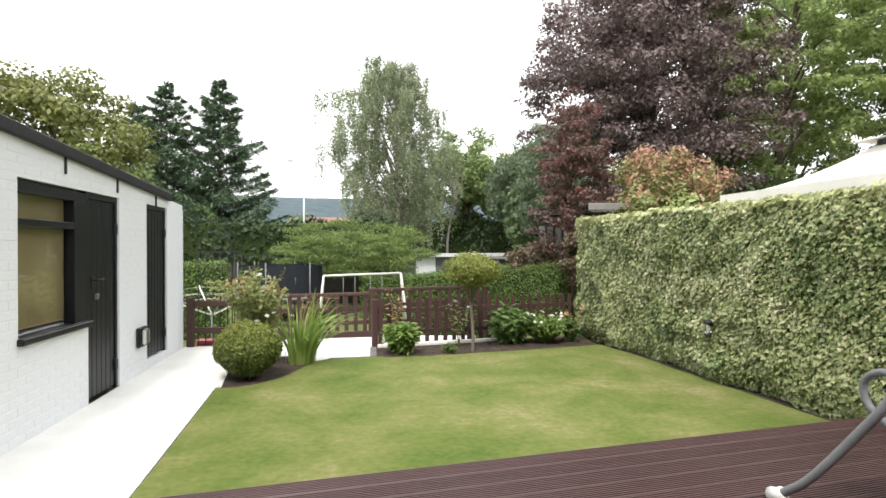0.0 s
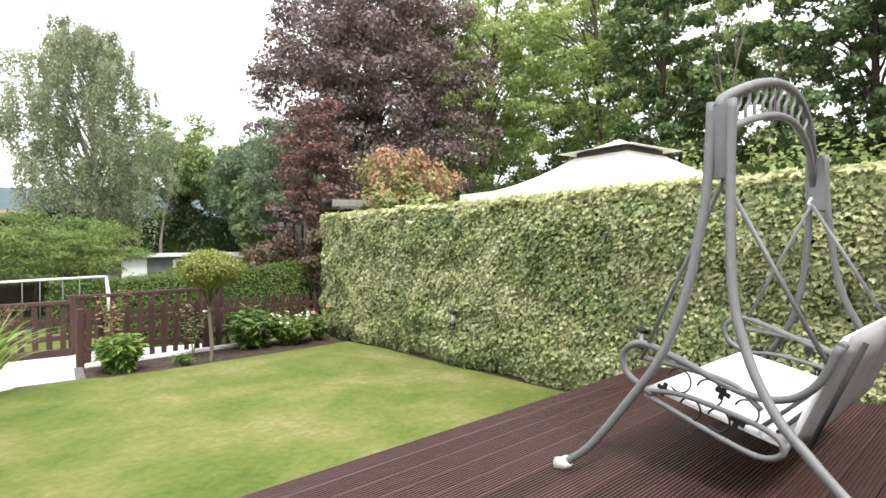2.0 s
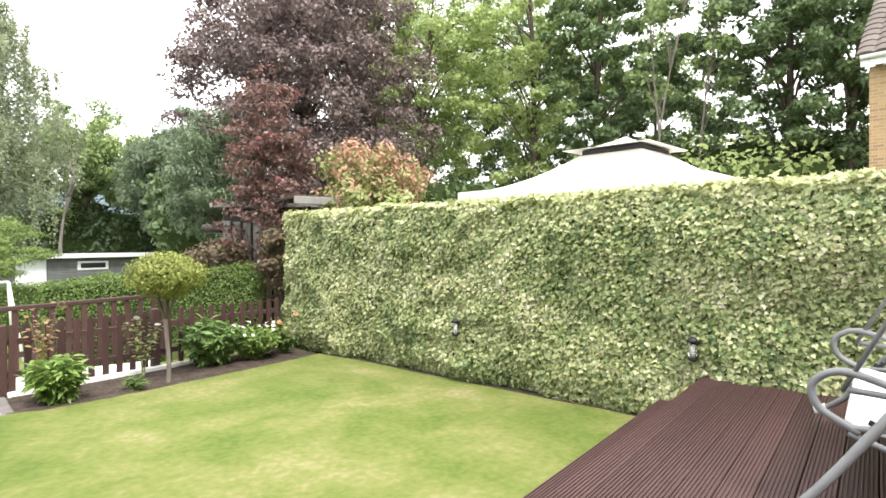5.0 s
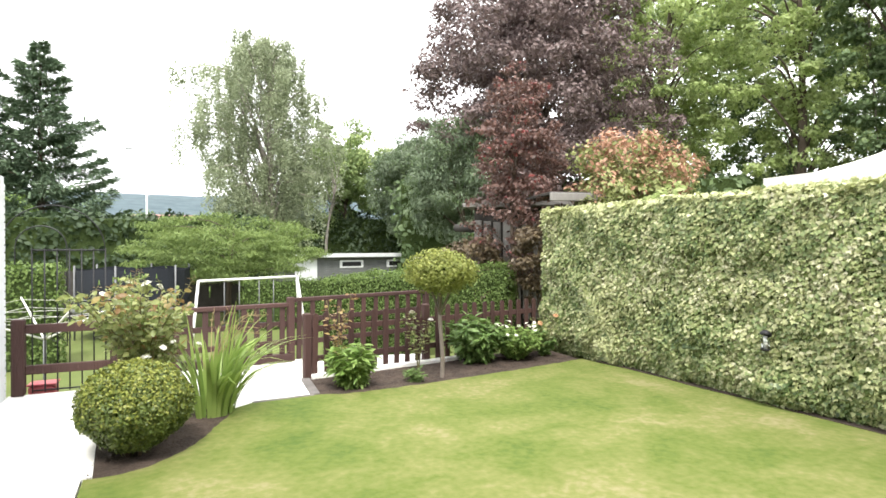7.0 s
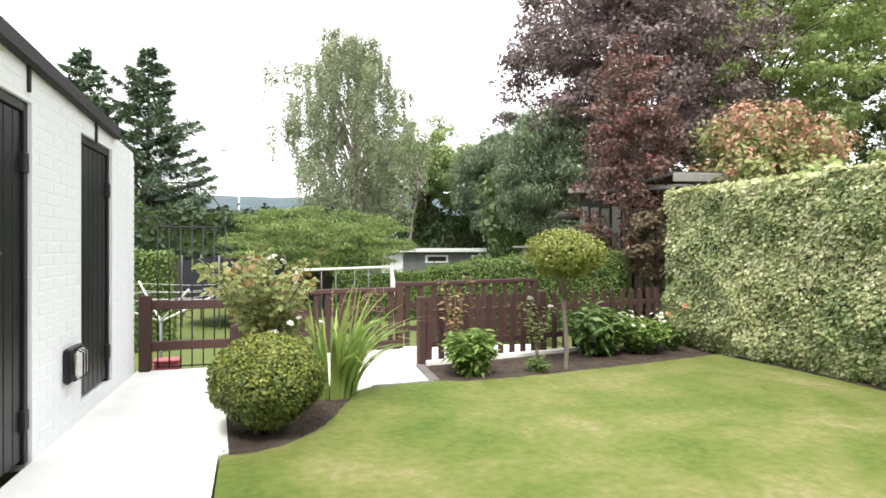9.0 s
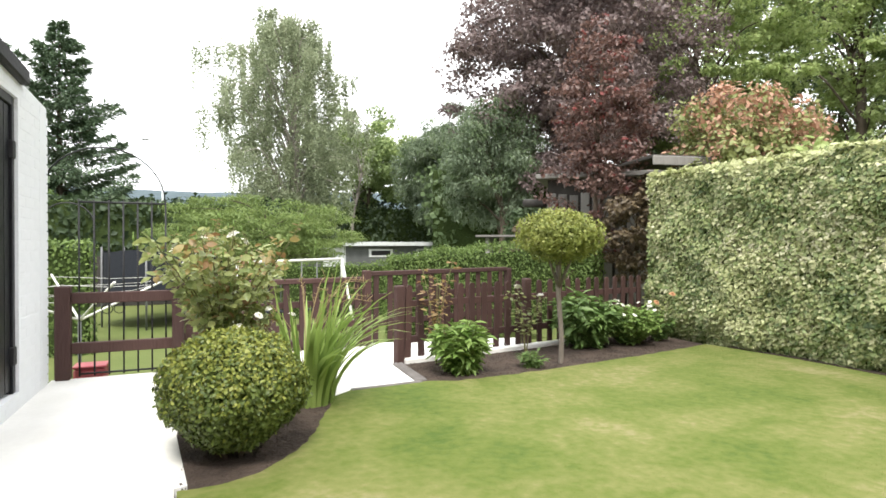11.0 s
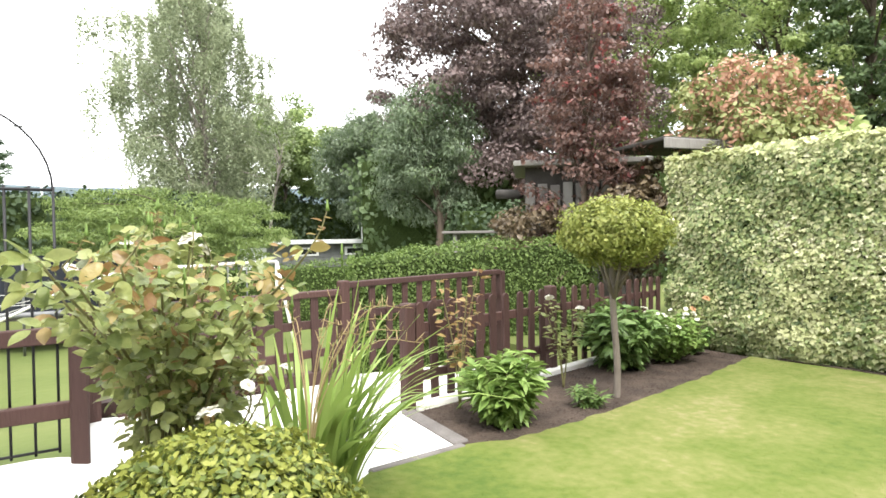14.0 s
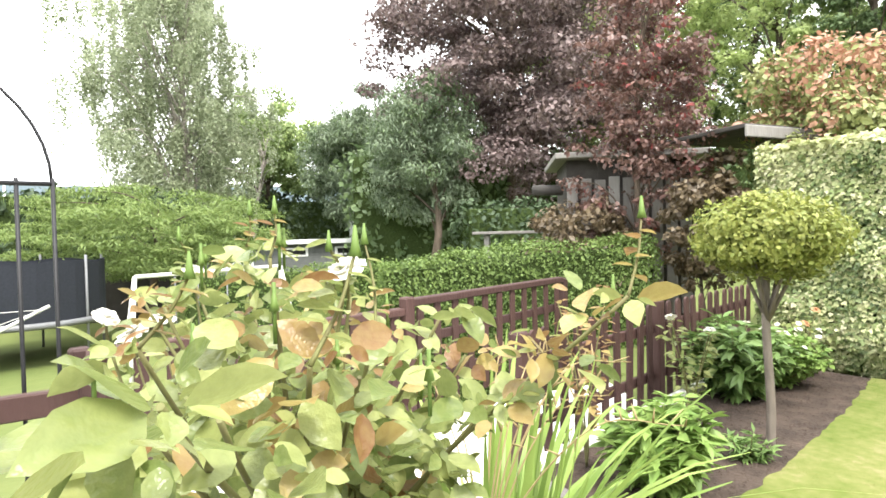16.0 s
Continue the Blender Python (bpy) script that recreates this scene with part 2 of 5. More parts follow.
def thing(name, label, category, group="", kind="", at=(0, 0, 0), turn=0):
    ob = new(name)
    ob.matrix_basis = pose(*at, 0, 0, turn)
    return tagged(ob, label, category, group, kind)


def box(bm, lo, hi, bevel=0.0, m=None):
    """A box from corner to corner, its edges bevelled."""
    lo, hi = Vector(lo), Vector(hi)
    made = bmesh.ops.create_cube(bm, size=1.0, matrix=(m or Matrix()) @ Matrix.Translation((lo + hi) / 2) @ Matrix.Diagonal((*(hi - lo), 1)))
    if bevel:
        edges = list({e for v in made["verts"] for e in v.link_edges})
        bmesh.ops.bevel(bm, geom=edges, offset=bevel, segments=1, affect="EDGES")
    return bm


def slab(lo, hi, bevel=0.004):
    return box(bmesh.new(), lo, hi, bevel)


def tube(points, r0, r1=None, sides=8, bm=None, flat=1.0):
    """A tapered round bar along points."""
    bm = bm or bmesh.new()
    r1 = r0 if r1 is None else r1
    pts, rings = [Vector(p) for p in points], []
    side = None
    for i, p in enumerate(pts):
        d = (pts[min(i + 1, len(pts) - 1)] - pts[max(i - 1, 0)]).normalized()
        side = (side - d * side.dot(d)).normalized() if side else d.orthogonal().normalized()
        up = d.cross(side)
        r = r0 + (r1 - r0) * i / max(1, len(pts) - 1)
        rings.append([bm.verts.new(p + r * (math.cos(a) * side + flat * math.sin(a) * up)) for a in (2 * math.pi * k / sides for k in range(sides))])
    for a, b in zip(rings, rings[1:]):
        for k in range(sides):
            bm.faces.new((a[k], a[(k + 1) % sides], b[(k + 1) % sides], b[k])).smooth = True
    bm.faces.new(rings[0][::-1])
    bm.faces.new(rings[-1])
    return bm


def curve(keys, n=16):
    """A smooth line through the keys (Catmull-Rom)."""
    p = [Vector(k) for k in keys]
    p = [2 * p[0] - p[1]] + p + [2 * p[-1] - p[-2]]
    out = []
    for i in range(1, len(p) - 2):
        for k in range(n):
            t = k / n
            out.append(0.5 * (2 * p[i] + (p[i + 1] - p[i - 1]) * t + (2 * p[i - 1] - 5 * p[i] + 4 * p[i + 1] - p[i + 2]) * t * t + (3 * p[i] - p[i - 1] - 3 * p[i + 1] + p[i + 2]) * t ** 3))
    return out + [p[-2]]


def sheet(outline, z, thick=0.03):
    """A flat slab with the outline's corners, its top at z."""
    bm = bmesh.new()
    f = bm.faces.new([bm.verts.new((x, y, z)) for x, y in outline])
    if f.normal.z < 0:
        f.normal_flip()
    out = bmesh.ops.extrude_face_region(bm, geom=[f])
    for v in out["geom"]:
        if isinstance(v, bmesh.types.BMVert):
            v.co.z -= thick
    bmesh.ops.recalc_face_normals(bm, faces=bm.faces)
    return bm


# leaf outlines: x across, y along, z lift; faces as corner lists
DIAMOND = ([(0, 0, 0), (0.32, 0.45, 0.10), (0, 1, 0), (-0.32, 0.45, 0.10)], [(0, 1, 2), (0, 2, 3)])
IVY = ([(0, 0, 0), (0.38, -0.05, 0.05), (0.55, 0.35, 0.0), (0.25, 0.5, 0.06), (0, 1, -0.08), (-0.25, 0.5, 0.06), (-0.55, 0.35, 0.0), (-0.38, -0.05, 0.05)],
       [(0, 1, 2, 3), (0, 3, 4), (0, 4, 5), (0, 5, 6, 7)])
OVAL = ([(0, 0, 0), (0.22, 0.2, 0.05), (0.28, 0.55, 0.05), (0, 1, -0.08), (-0.28, 0.55, 0.05), (-0.22, 0.2, 0.05), (0, 0.5, -0.02)],
        [(0, 1, 6), (1, 2, 6), (2, 3, 6), (3, 4, 6), (4, 5, 6), (5, 0, 6)])
LONG = ([(0, 0, 0), (0.13, 0.35, 0.04), (0, 1, -0.1), (-0.13, 0.35, 0.04)], [(0, 1, 2), (0, 2, 3)])


def scatter(name, shape, points, normals, sizes, material, parent, rng, droop=0.0, tips=None, label=""):
    """Many leaves of one shape in one mesh: at points, facing normals, tips leaning down by droop."""
    verts, faces = np.array(shape[0]), shape[1]
    n = len(points)
    nor = normals / np.maximum(np.linalg.norm(normals, axis=1, keepdims=True), 1e-6)
    tip = rng.normal(size=(n, 3)) if tips is None else tips.copy()
    tip[:, 2] -= droop
    tip -= nor * (tip * nor).sum(1, keepdims=True)
    tip /= np.maximum(np.linalg.norm(tip, axis=1, keepdims=True), 1e-6)
    side = np.cross(tip, nor)
    s = np.asarray(sizes)[:, None, None]
    co = points[:, None] + s * (verts[None, :, :1] * side[:, None] + verts[None, :, 1:2] * tip[:, None] + verts[None, :, 2:] * nor[:, None])
    k = len(verts)
    loops = np.concatenate([np.array(f) for f in faces])
    starts = np.cumsum([0] + [len(f) for f in faces])
    data = bpy.data.meshes.new(name)
    data.vertices.add(n * k)
    data.vertices.foreach_set("co", co.reshape(-1).astype(np.float32))
    data.loops.add(n * len(loops))
    data.loops.foreach_set("vertex_index", (loops[None] + k * np.arange(n)[:, None]).reshape(-1).astype(np.int32))
    data.polygons.add(n * len(faces))
    data.polygons.foreach_set("loop_start", (starts[None, :-1] + len(loops) * np.arange(n)[:, None]).reshape(-1).astype(np.int32))
    data.polygons.foreach_set("use_smooth", np.ones(n * len(faces), dtype=bool))
    data.update(calc_edges=True)
    return tagged(part(name, data, material, parent, label), kind="stuff")


def lump(rng, centre, radii, n, rough=0.18, cells=3.0):
    """Points and outward normals on an uneven ellipsoid."""
    d = rng.normal(size=(n, 3))
    d /= np.linalg.norm(d, axis=1, keepdims=True)
    r = np.array([1 + rough * noise.noise(Vector(v) * cells + Vector(centre)) for v in d])
    return np.array(centre) + d * np.array(radii) * r[:, None], d / np.array(radii)

# ---- ground ----
LOW = -0.8
HEDGE_X = lambda y: 5.79 - 0.060 * y  # face of the ivy hedge


def ground_height(x, y):
    t = min(1, max(0, (y - 9.25) / 0.25)) if x < 4.2 else min(1, max(0, (y - 10.4) / 0.8))
    if x < -0.24:
        t = min(1, max(0, (y - 8.25) / 4.0))
    if x > 5.5:
        t = min(1, max(0, (y - 14) / 6))
    return -0.14 + (LOW + 0.14) * t - max(0, math.hypot(x, y) - 60) * 0.004


bm = bmesh.new()
xs = [-3000, -800, -200, -60, -30, -15, -8, -4, -2, -1, -0.25, -0.23, 0, 1, 2, 3, 4, 4.19, 4.21, 5, 5.49, 5.51, 7, 10, 15, 25, 45, 80, 200, 800, 3000]
ys = [-3000, -500, -100, -30, -10, 0, 4, 8, 8.25, 8.6, 9.1, 9.26, 9.38, 9.5, 10, 10.4, 10.8, 11.2, 12, 14, 17, 20, 25, 30, 40, 60, 100, 200, 500, 1200, 3000]
rows = [[bm.verts.new((x, y, ground_height(x, y))) for x in xs] for y in ys]
for a, b in zip(rows, rows[1:]):
    for i in range(len(xs) - 1):
        bm.faces.new((a[i], a[i + 1], b[i + 1], b[i]))
tagged(part("ground", bm, M["field"]), "short green grass of the lower gardens and land beyond", "ground", kind="structure")

YARD = -0.065  # the lawn and beds lie a little below the strip along the shed


def settle(bm):
    """Lets a level sheet dip from the strip along the shed down to the lawn."""
    for x in (-0.4, -0.3, -0.2, -0.1, 0.0):
        bmesh.ops.bisect_plane(bm, geom=bm.verts[:] + bm.edges[:] + bm.faces[:], plane_co=(x, 0, 0), plane_no=(1, 0, 0))
    for v in bm.verts:
        u = min(1, max(0, (v.co.x + 0.4) / 0.4))
        v.co.z += YARD * u * u * (3 - 2 * u)
    return bm


PATH_AREA = [(-1.13, -4), (0.02, -4), (0.0, 2.9), (-0.12, 5.72), (0.3, 6.0), (0.9, 7.04), (1.09, 7.2), (1.69, 7.24), (1.74, 8.0), (3.3, 8.4), (3.6, 8.95), (1.7, 9.3), (-0.22, 9.05), (-0.22, 8.22), (-1.13, 8.22)]
tagged(part("pavement", settle(sheet(PATH_AREA, 0.0, 0.06)), M["concrete"]), "white painted concrete garden path with light stains", "path", kind="structure")
BED_EDGE = [(1.71, 7.24), (2.0, 7.155), (2.33, 7.16), (2.78, 7.19), (3.12, 7.24), (3.6, 7.31), (4.2, 7.4), (4.74, 7.5), (5.05, 7.56), (5.36, 7.62)]
ROUND_EDGE = [(0.91, 7.06), (0.86, 6.88), (0.78, 6.68), (0.7, 6.45), (0.57, 6.14), (0.4, 5.9), (0.23, 5.75), (0.08, 5.69), (-0.1, 5.69)]


def ragged(line, amount, seed, n=9):
    """A smooth line through points, its edge wandering like cut turf."""
    out = curve([(x, y, 0) for x, y in line], n)
    return [(p.x + amount * noise.noise((p.x * 9, p.y * 9, seed)), p.y + amount * noise.noise((p.x * 9, p.y * 9, seed + 5))) for p in out]


LAWN = [(0.02, 2.0), (5.80, 2.5), (5.67, 4.4), (5.53, 6.6)] + ragged(BED_EDGE, 0.03, 1.0)[::-1] + [(1.1, 7.2)] + ragged(ROUND_EDGE, 0.025, 2.0) + [(-0.05, 4.5), (0.0, 3.5), (0.02, 2.9)]
lawn = tagged(part("lawn", sheet(LAWN, YARD + 0.012, 0.06), M["lawn"]), "mown green lawn with pale dry patches", "lawn", kind="structure")
soil_bed = tagged(part("flower_bed", sheet([(x, y - 0.06) for x, y in BED_EDGE] + [(5.36, 8.62), (3.4, 8.27), (1.74, 8.0)], YARD + 0.006, 0.07), M["soil"]), "dark bare soil of the flower bed by the fence", "soil", kind="structure")
soil_bed_2 = tagged(part("flower_bed", settle(sheet([(x + 0.05, y - 0.04) for x, y in ROUND_EDGE] + [(-0.14, 6.5), (-0.12, 7.5), (0.5, 7.5), (0.75, 7.25)], 0.008, 0.06)), M["soil"]), "dark soil of the rounded bed beside the path", "soil", kind="structure")

soil_strip = [(HEDGE_X(y) + 0.10 - 0.09 * noise.noise((y * 2.0, 0, 0)), y) for y in np.linspace(2.6, 7.4, 14)] + [(HEDGE_X(7.4) + 0.3, 7.4), (HEDGE_X(2.6) + 0.3, 2.6)]
tagged(part("flower_bed", sheet(soil_strip, YARD + 0.018, 0.06), M["soil"]), "narrow strip of bare soil at the hedge's foot", "soil", kind="structure")
rng = np.random.default_rng(3)


def clods(name, parent, spots, size):
    """Crumbs of soil."""
    tagged(scatter(name, ([(0, 0, .0), (.5, 0, .0), (.3, .6, .0), (.25, .25, .45)], [(0, 1, 3), (1, 2, 3), (2, 0, 3)]), spots, np.tile([0, 0, 1.0], (len(spots), 1)), size, M["soil"], parent, rng))


n = 5200
p = np.c_[rng.uniform(1.76, 5.3, n), rng.uniform(0, 1, n), np.full(n, YARD + 0.002)]
p[:, 1] = np.interp(p[:, 0], [q[0] for q in BED_EDGE], [q[1] for q in BED_EDGE]) + 0.01 + p[:, 1] * 0.95
clods("soil_crumb", soil_bed, p, rng.uniform(0.008, 0.05, n) * rng.uniform(0.4, 1, n))
n = 2600
p = np.c_[rng.uniform(-0.1, 0.86, n), rng.uniform(5.7, 7.4, n), np.full(n, YARD + 0.004)]
p = p[p[:, 1] > np.interp(p[:, 0], [q[0] for q in ROUND_EDGE][::-1], [q[1] for q in ROUND_EDGE][::-1]) + 0.01]
clods("soil_crumb", soil_bed_2, p, rng.uniform(0.008, 0.045, len(p)) * rng.uniform(0.4, 1, len(p)))


def inside(px, py, poly):
    hit = np.zeros(len(px), bool)
    for (x0, y0), (x1, y1) in zip(poly, poly[1:] + poly[:1]):
        if y0 != y1:
            hit ^= ((y0 > py) != (y1 > py)) & (px < (x1 - x0) * (py - y0) / (y1 - y0) + x0)
    return hit


gx, gy = rng.uniform(-0.15, 5.75, 150000), rng.uniform(2.2, 7.65, 150000)
keep = inside(gx, gy, LAWN)
p = np.c_[gx[keep], gy[keep], np.full(keep.sum(), YARD + 0.008)]
nrm = rng.normal(size=(len(p), 3)) * [1, 1, 0.25]
grass = scatter("grass_blade", ([(-0.09, 0, 0), (0.09, 0, 0), (0.0, 1, 0.25)], [(0, 1, 2)]), p, nrm, rng.uniform(0.006, 0.014, len(p)), M["lawn"], lawn, rng, tips=np.tile([0, 0, 1.0], (len(p), 1)) + rng.normal(size=(len(p), 3)) * 0.4)

kerb = thing("kerb", "grey stone kerb edging the bed by the path", "kerb", kind="structure")
part("kerb_stone", box(bmesh.new(), (-0.05, 0, -0.03), (0.05, 0.74, 0.022), 0.01, pose(1.71, 7.27, YARD, 0, 0, -2)), M["kerb"], kerb)
part("kerb_stone", box(bmesh.new(), (0, -0.04, -0.02), (2.6, 0.04, 0.055), 0.01, pose(1.8, 7.99, YARD, 0, 0, 9.2)), M["concrete"], kerb, "white painted edging under the fence")
part("kerb_stone", box(bmesh.new(), (-0.62, -0.03, -0.03), (0, 0.03, 0.018), 0.01, pose(1.70, 7.235, YARD, 0, 0, 4)), M["kerb"], kerb)


# ---- decking ----
DECK_TURN, DECK_Z, STEP_Z = 7.0, 0.40, 0.20
deck = thing("decking", "dark red-brown grooved timber decking with a front step", "decking", kind="structure", at=(0.2, 1.70, 0), turn=DECK_TURN)


def deck_board(length, width=0.142, thick=0.028, grooves=7):
    """A board along x with grooves along its top."""
    bm = bmesh.new()
    prof = [(0, -thick), (0, -0.004), (0.004, 0)]
    step = (width - 0.014) / grooves
    for i in range(grooves):
        y = 0.007 + i * step
        prof += [(y + step * 0.22, 0), (y + step * 0.28, -0.008), (y + step * 0.72, -0.008), (y + step * 0.78, 0)]
    prof += [(width - 0.004, 0), (width, -0.004), (width, -thick)]
    a = [bm.verts.new((0, y, z)) for y, z in prof]
    b = [bm.verts.new((length, y, z)) for y, z in prof]
    for i in range(len(prof)):
        j = (i + 1) % len(prof)
        bm.faces.new((a[i], b[i], b[j], a[j]))
    bm.faces.new(a)
    bm.faces.new(b[::-1])
    bmesh.ops.recalc_face_normals(bm, faces=bm.faces)
    data = bpy.data.meshes.new("board")
    bm.to_mesh(data)
    bm.free()
    data.materials.append(M["deck"])
    return data


long_board = deck_board(5.75)
for i in range(44):
    ob = part("board", long_board, None, deck)
    ob.matrix_basis = pose(0, -0.142 - i * 0.148, DECK_Z, 0, 0, 0)
step_board = deck_board(5.4)
for i in range(2):
    part("board", step_board, None, deck).matrix_basis = pose(0.0, 0.012 + i * 0.146, STEP_Z)
part("riser", slab((0.0, -0.02, STEP_Z), (5.75, 0.0, DECK_Z - 0.03)), M["deckdark"], deck)
part("riser", slab((0.0, 0.27, -0.13), (5.4, 0.29, STEP_Z - 0.03)), M["deckdark"], deck)
part("riser", slab((-0.02, -6.6, -0.13), (0.0, 0.0, DECK_Z - 0.03)), M["deckdark"], deck)
part("joist", slab((0.05, -6.5, -0.13), (5.7, -0.1, DECK_Z - 0.06)), M["deckdark"], deck)

# unseen plain house wall added behind the camera: closes the place, bounces light
tagged(part("wall_south", slab((-6, -5.4, -0.1), (9, -5.1, 5.5)), M["redbrick"]), "unseen plain brick house wall added behind the decking", "wall", kind="structure")

# ---- shed with white painted brick ----
SX = -1.13
shed = thing("garden_shed", "white painted brick shed with black doors and sloping roof edge", "shed")


DOORS = [(5.0, 5.745, 0.0, 2.075), (6.585, 7.366, 0.11, 2.075)]
WIN = (3.83, 5.0, 0.82, 2.055)
SHED_END, SHED_FRONT = 8.14, -3.5


def roof_z(y):
    return 2.60 - 0.054 * y


# wall pieces between the openings, butted end to end
def wall_piece(y0, y1, z0, z1a, z1b):
    bm = bmesh.new()
    q = [(y0, z0), (y1, z0), (y1, z1b), (y0, z1a)]
    a = [bm.verts.new((SX, y, z)) for y, z in q]
    b = [bm.verts.new((SX - 0.22, y, z)) for y, z in q]
    for i in range(4):
        j = (i + 1) % 4
        bm.faces.new((a[i], a[j], b[j], b[i]))
    bm.faces.new(a)
    bm.faces.new(b[::-1])
    bmesh.ops.recalc_face_normals(bm, faces=bm.faces)
    return bm


def add_wall(y0, y1, z0, z1=None):
    part("wall", wall_piece(y0, y1, z0, z1 if z1 else roof_z(y0), z1 if z1 else roof_z(y1)), M["mortar"], shed)


add_wall(SHED_FRONT, WIN[0], -0.05)
add_wall(WIN[0], WIN[1], -0.05, WIN[2])
add_wall(WIN[0], DOORS[0][1], 2.075)
add_wall(DOORS[0][1], DOORS[1][0], -0.05)
add_wall(DOORS[1][0], DOORS[1][1], -0.05, 0.11)
add_wall(DOORS[1][0], DOORS[1][1], 2.075)
add_wall(DOORS[1][1], SHED_END - 0.05, -0.05)
end = box(bmesh.new(), (SX - 3.0, SHED_END - 0.25, -0.05), (SX, SHED_END, 2.15), 0.0)
vert = [e for e in end.edges if all(v.co.x > SX - 0.01 for v in e.verts) and all(v.co.y > SHED_END - 0.01 for v in e.verts)]
top = [e for e in end.edges if all(v.co.z > 2.1 for v in e.verts) and all(v.co.y > SHED_END - 0.01 for v in e.verts)]
bmesh.ops.bevel(end, geom=vert + top, offset=0.06, segments=3, affect="EDGES")
for v in end.verts:
    v.co.x += 0.003
part("wall", end, M["white"], shed, "white painted end wall with rounded corner")
part("wall", slab((SX - 3.0, SHED_FRONT, -0.05), (SX - 2.8, SHED_END - 0.25, 2.3)), M["white"], shed)

# bricks, painted over, barely proud of their joints
brick_mesh = {}


def brick(length):
    key = round(length, 2)
    if key not in brick_mesh:
        bm = box(bmesh.new(), (0, 0, 0), (0.005, length - 0.010, 0.065), 0.003)
        brick_mesh[key] = bpy.data.meshes.new("brick")
        bm.to_mesh(brick_mesh[key])
        bm.free()
        brick_mesh[key].materials.append(M["white"])
    return brick_mesh[key]


brick_list = []
r_brick = random.Random(5)
for course in range(33):
    z = 0.0 + course * 0.075
    y = SHED_FRONT - (0.112 if course % 2 else 0)
    while y < SHED_END - 0.02:
        y0, y1 = max(y, SHED_FRONT), min(y + 0.225, SHED_END - 0.01)
        y += 0.225
        spans = [(y0, y1)]
        for a, b, lo, hi in [*DOORS, WIN]:
            if z + 0.063 > lo and z < hi:
                cut = []
                for p0, p1 in spans:
                    cut += [(p0, min(p1, a)), (max(p0, b), p1)]
                spans = [(p0, p1) for p0, p1 in cut if p1 - p0 > 0.04]
        for p0, p1 in spans:
            if p1 - p0 > 0.04 and z + 0.07 < roof_z(p1):
                brick_list.append((p0, z, p1 - p0))

# doors, window, trim
def shed_door(y0, y1, z0, z1):
    d = tagged(part("door", slab((SX - 0.09, y0 + 0.05, z0 + 0.02), (SX - 0.055, y1 - 0.05, z1 - 0.06), 0.003), M["black"], shed), "black painted boarded door")
    n = 6
    w = (y1 - y0 - 0.1) / n
    for i in range(n):
        part("plank", slab((SX - 0.055, y0 + 0.05 + i * w + 0.004, z0 + 0.025), (SX - 0.035, y0 + 0.05 + (i + 1) * w - 0.004, z1 - 0.065), 0.005), M["black"], d)
    for z in (z0 + 0.25, z1 - 0.35):
        yh = y1 - 0.04
        part("hinge", slab((SX - 0.04, yh - 0.035, z - 0.06), (SX - 0.008, yh + 0.03, z + 0.06), 0.006), M["iron"], d)
    part("frame", slab((SX - 0.1, y0, z0), (SX - 0.02, y0 + 0.05, z1)), M["black"], shed)
    part("frame", slab((SX - 0.1, y1 - 0.05, z0), (SX - 0.02, y1, z1)), M["black"], shed)
    part("frame", slab((SX - 0.1, y0 + 0.05, z1 - 0.06), (SX - 0.02, y1 - 0.05, z1)), M["black"], shed)
    return d


d1 = shed_door(*DOORS[0])
part("handle", slab((SX - 0.036, 5.14, 1.10), (SX - 0.02, 5.19, 1.24), 0.004), M["iron"], d1)
part("handle", tube([(SX - 0.02, 5.165, 1.2), (SX + 0.03, 5.165, 1.2), (SX + 0.035, 5.28, 1.21)], 0.009), M["iron"], d1)
part("padlock", slab((SX - 0.03, 5.20, 1.0), (SX + 0.005, 5.24, 1.06), 0.008), M["steel"], d1)
shed_door(*DOORS[1])
y0, y1, z0, z1 = WIN
win = tagged(part("window", slab((SX - 0.125, y0, z0 + 0.04), (SX - 0.12, y1, z1), 0), M["board"], shed), "black framed window blocked by a tan board")
part("pane", slab((SX - 0.10, y0 + 0.02, z0 + 0.06), (SX - 0.096, y1 - 0.21, z1 - 0.06), 0), M["glass"], win)
for lo, hi in (((y0, z1 - 0.09), (y1, z1)), ((y0, 1.70), (y1 - 0.22, 1.76)), ((y1 - 0.22, z0), (y1, z1 - 0.09)), ((y0 - 0.012, z0), (y0 + 0.02, z1 - 0.09))):
    part("frame", slab((SX - 0.12, lo[0], lo[1]), (SX - 0.02, hi[0], hi[1]), 0.006), M["black"], win)
part("sill", box(bmesh.new(), (SX - 0.12, y0 - 0.02, z0 - 0.055), (SX + 0.05, y1 + 0.0, z0 + 0.0), 0.008), M["black"], win)
# sloping black roof edge, with clips
bm = bmesh.new()
for y0, y1 in ((SHED_FRONT - 0.1, 7.45),):
    a, b = roof_z(y0), roof_z(y1)
    m = pose(SX, y0, a, math.degrees(math.atan2(b - a, y1 - y0)), 0, 0)
    box(bm, (-0.02, 0, -0.02), (0.05, math.hypot(y1 - y0, b - a), 0.085), 0.01, m)
part("roof_edge", bm, M["felt"], shed)
bm = bmesh.new()
a, b = roof_z(SHED_FRONT), roof_z(SHED_END)
box(bm, (-3.05, 0, 0.0), (0.0, 11.1, 0.05), 0.0, pose(SX - 0.03, SHED_FRONT, a, math.degrees(math.atan2(b - a, SHED_END - SHED_FRONT)), 0, 0))
part("roof", bm, M["felt"], shed)
for y in (4.55, 5.68, 6.9):
    part("clip", slab((SX + 0.002, y - 0.012, roof_z(y) - 0.17), (SX + 0.02, y + 0.012, roof_z(y) + 0.02), 0.004), M["felt"], shed)
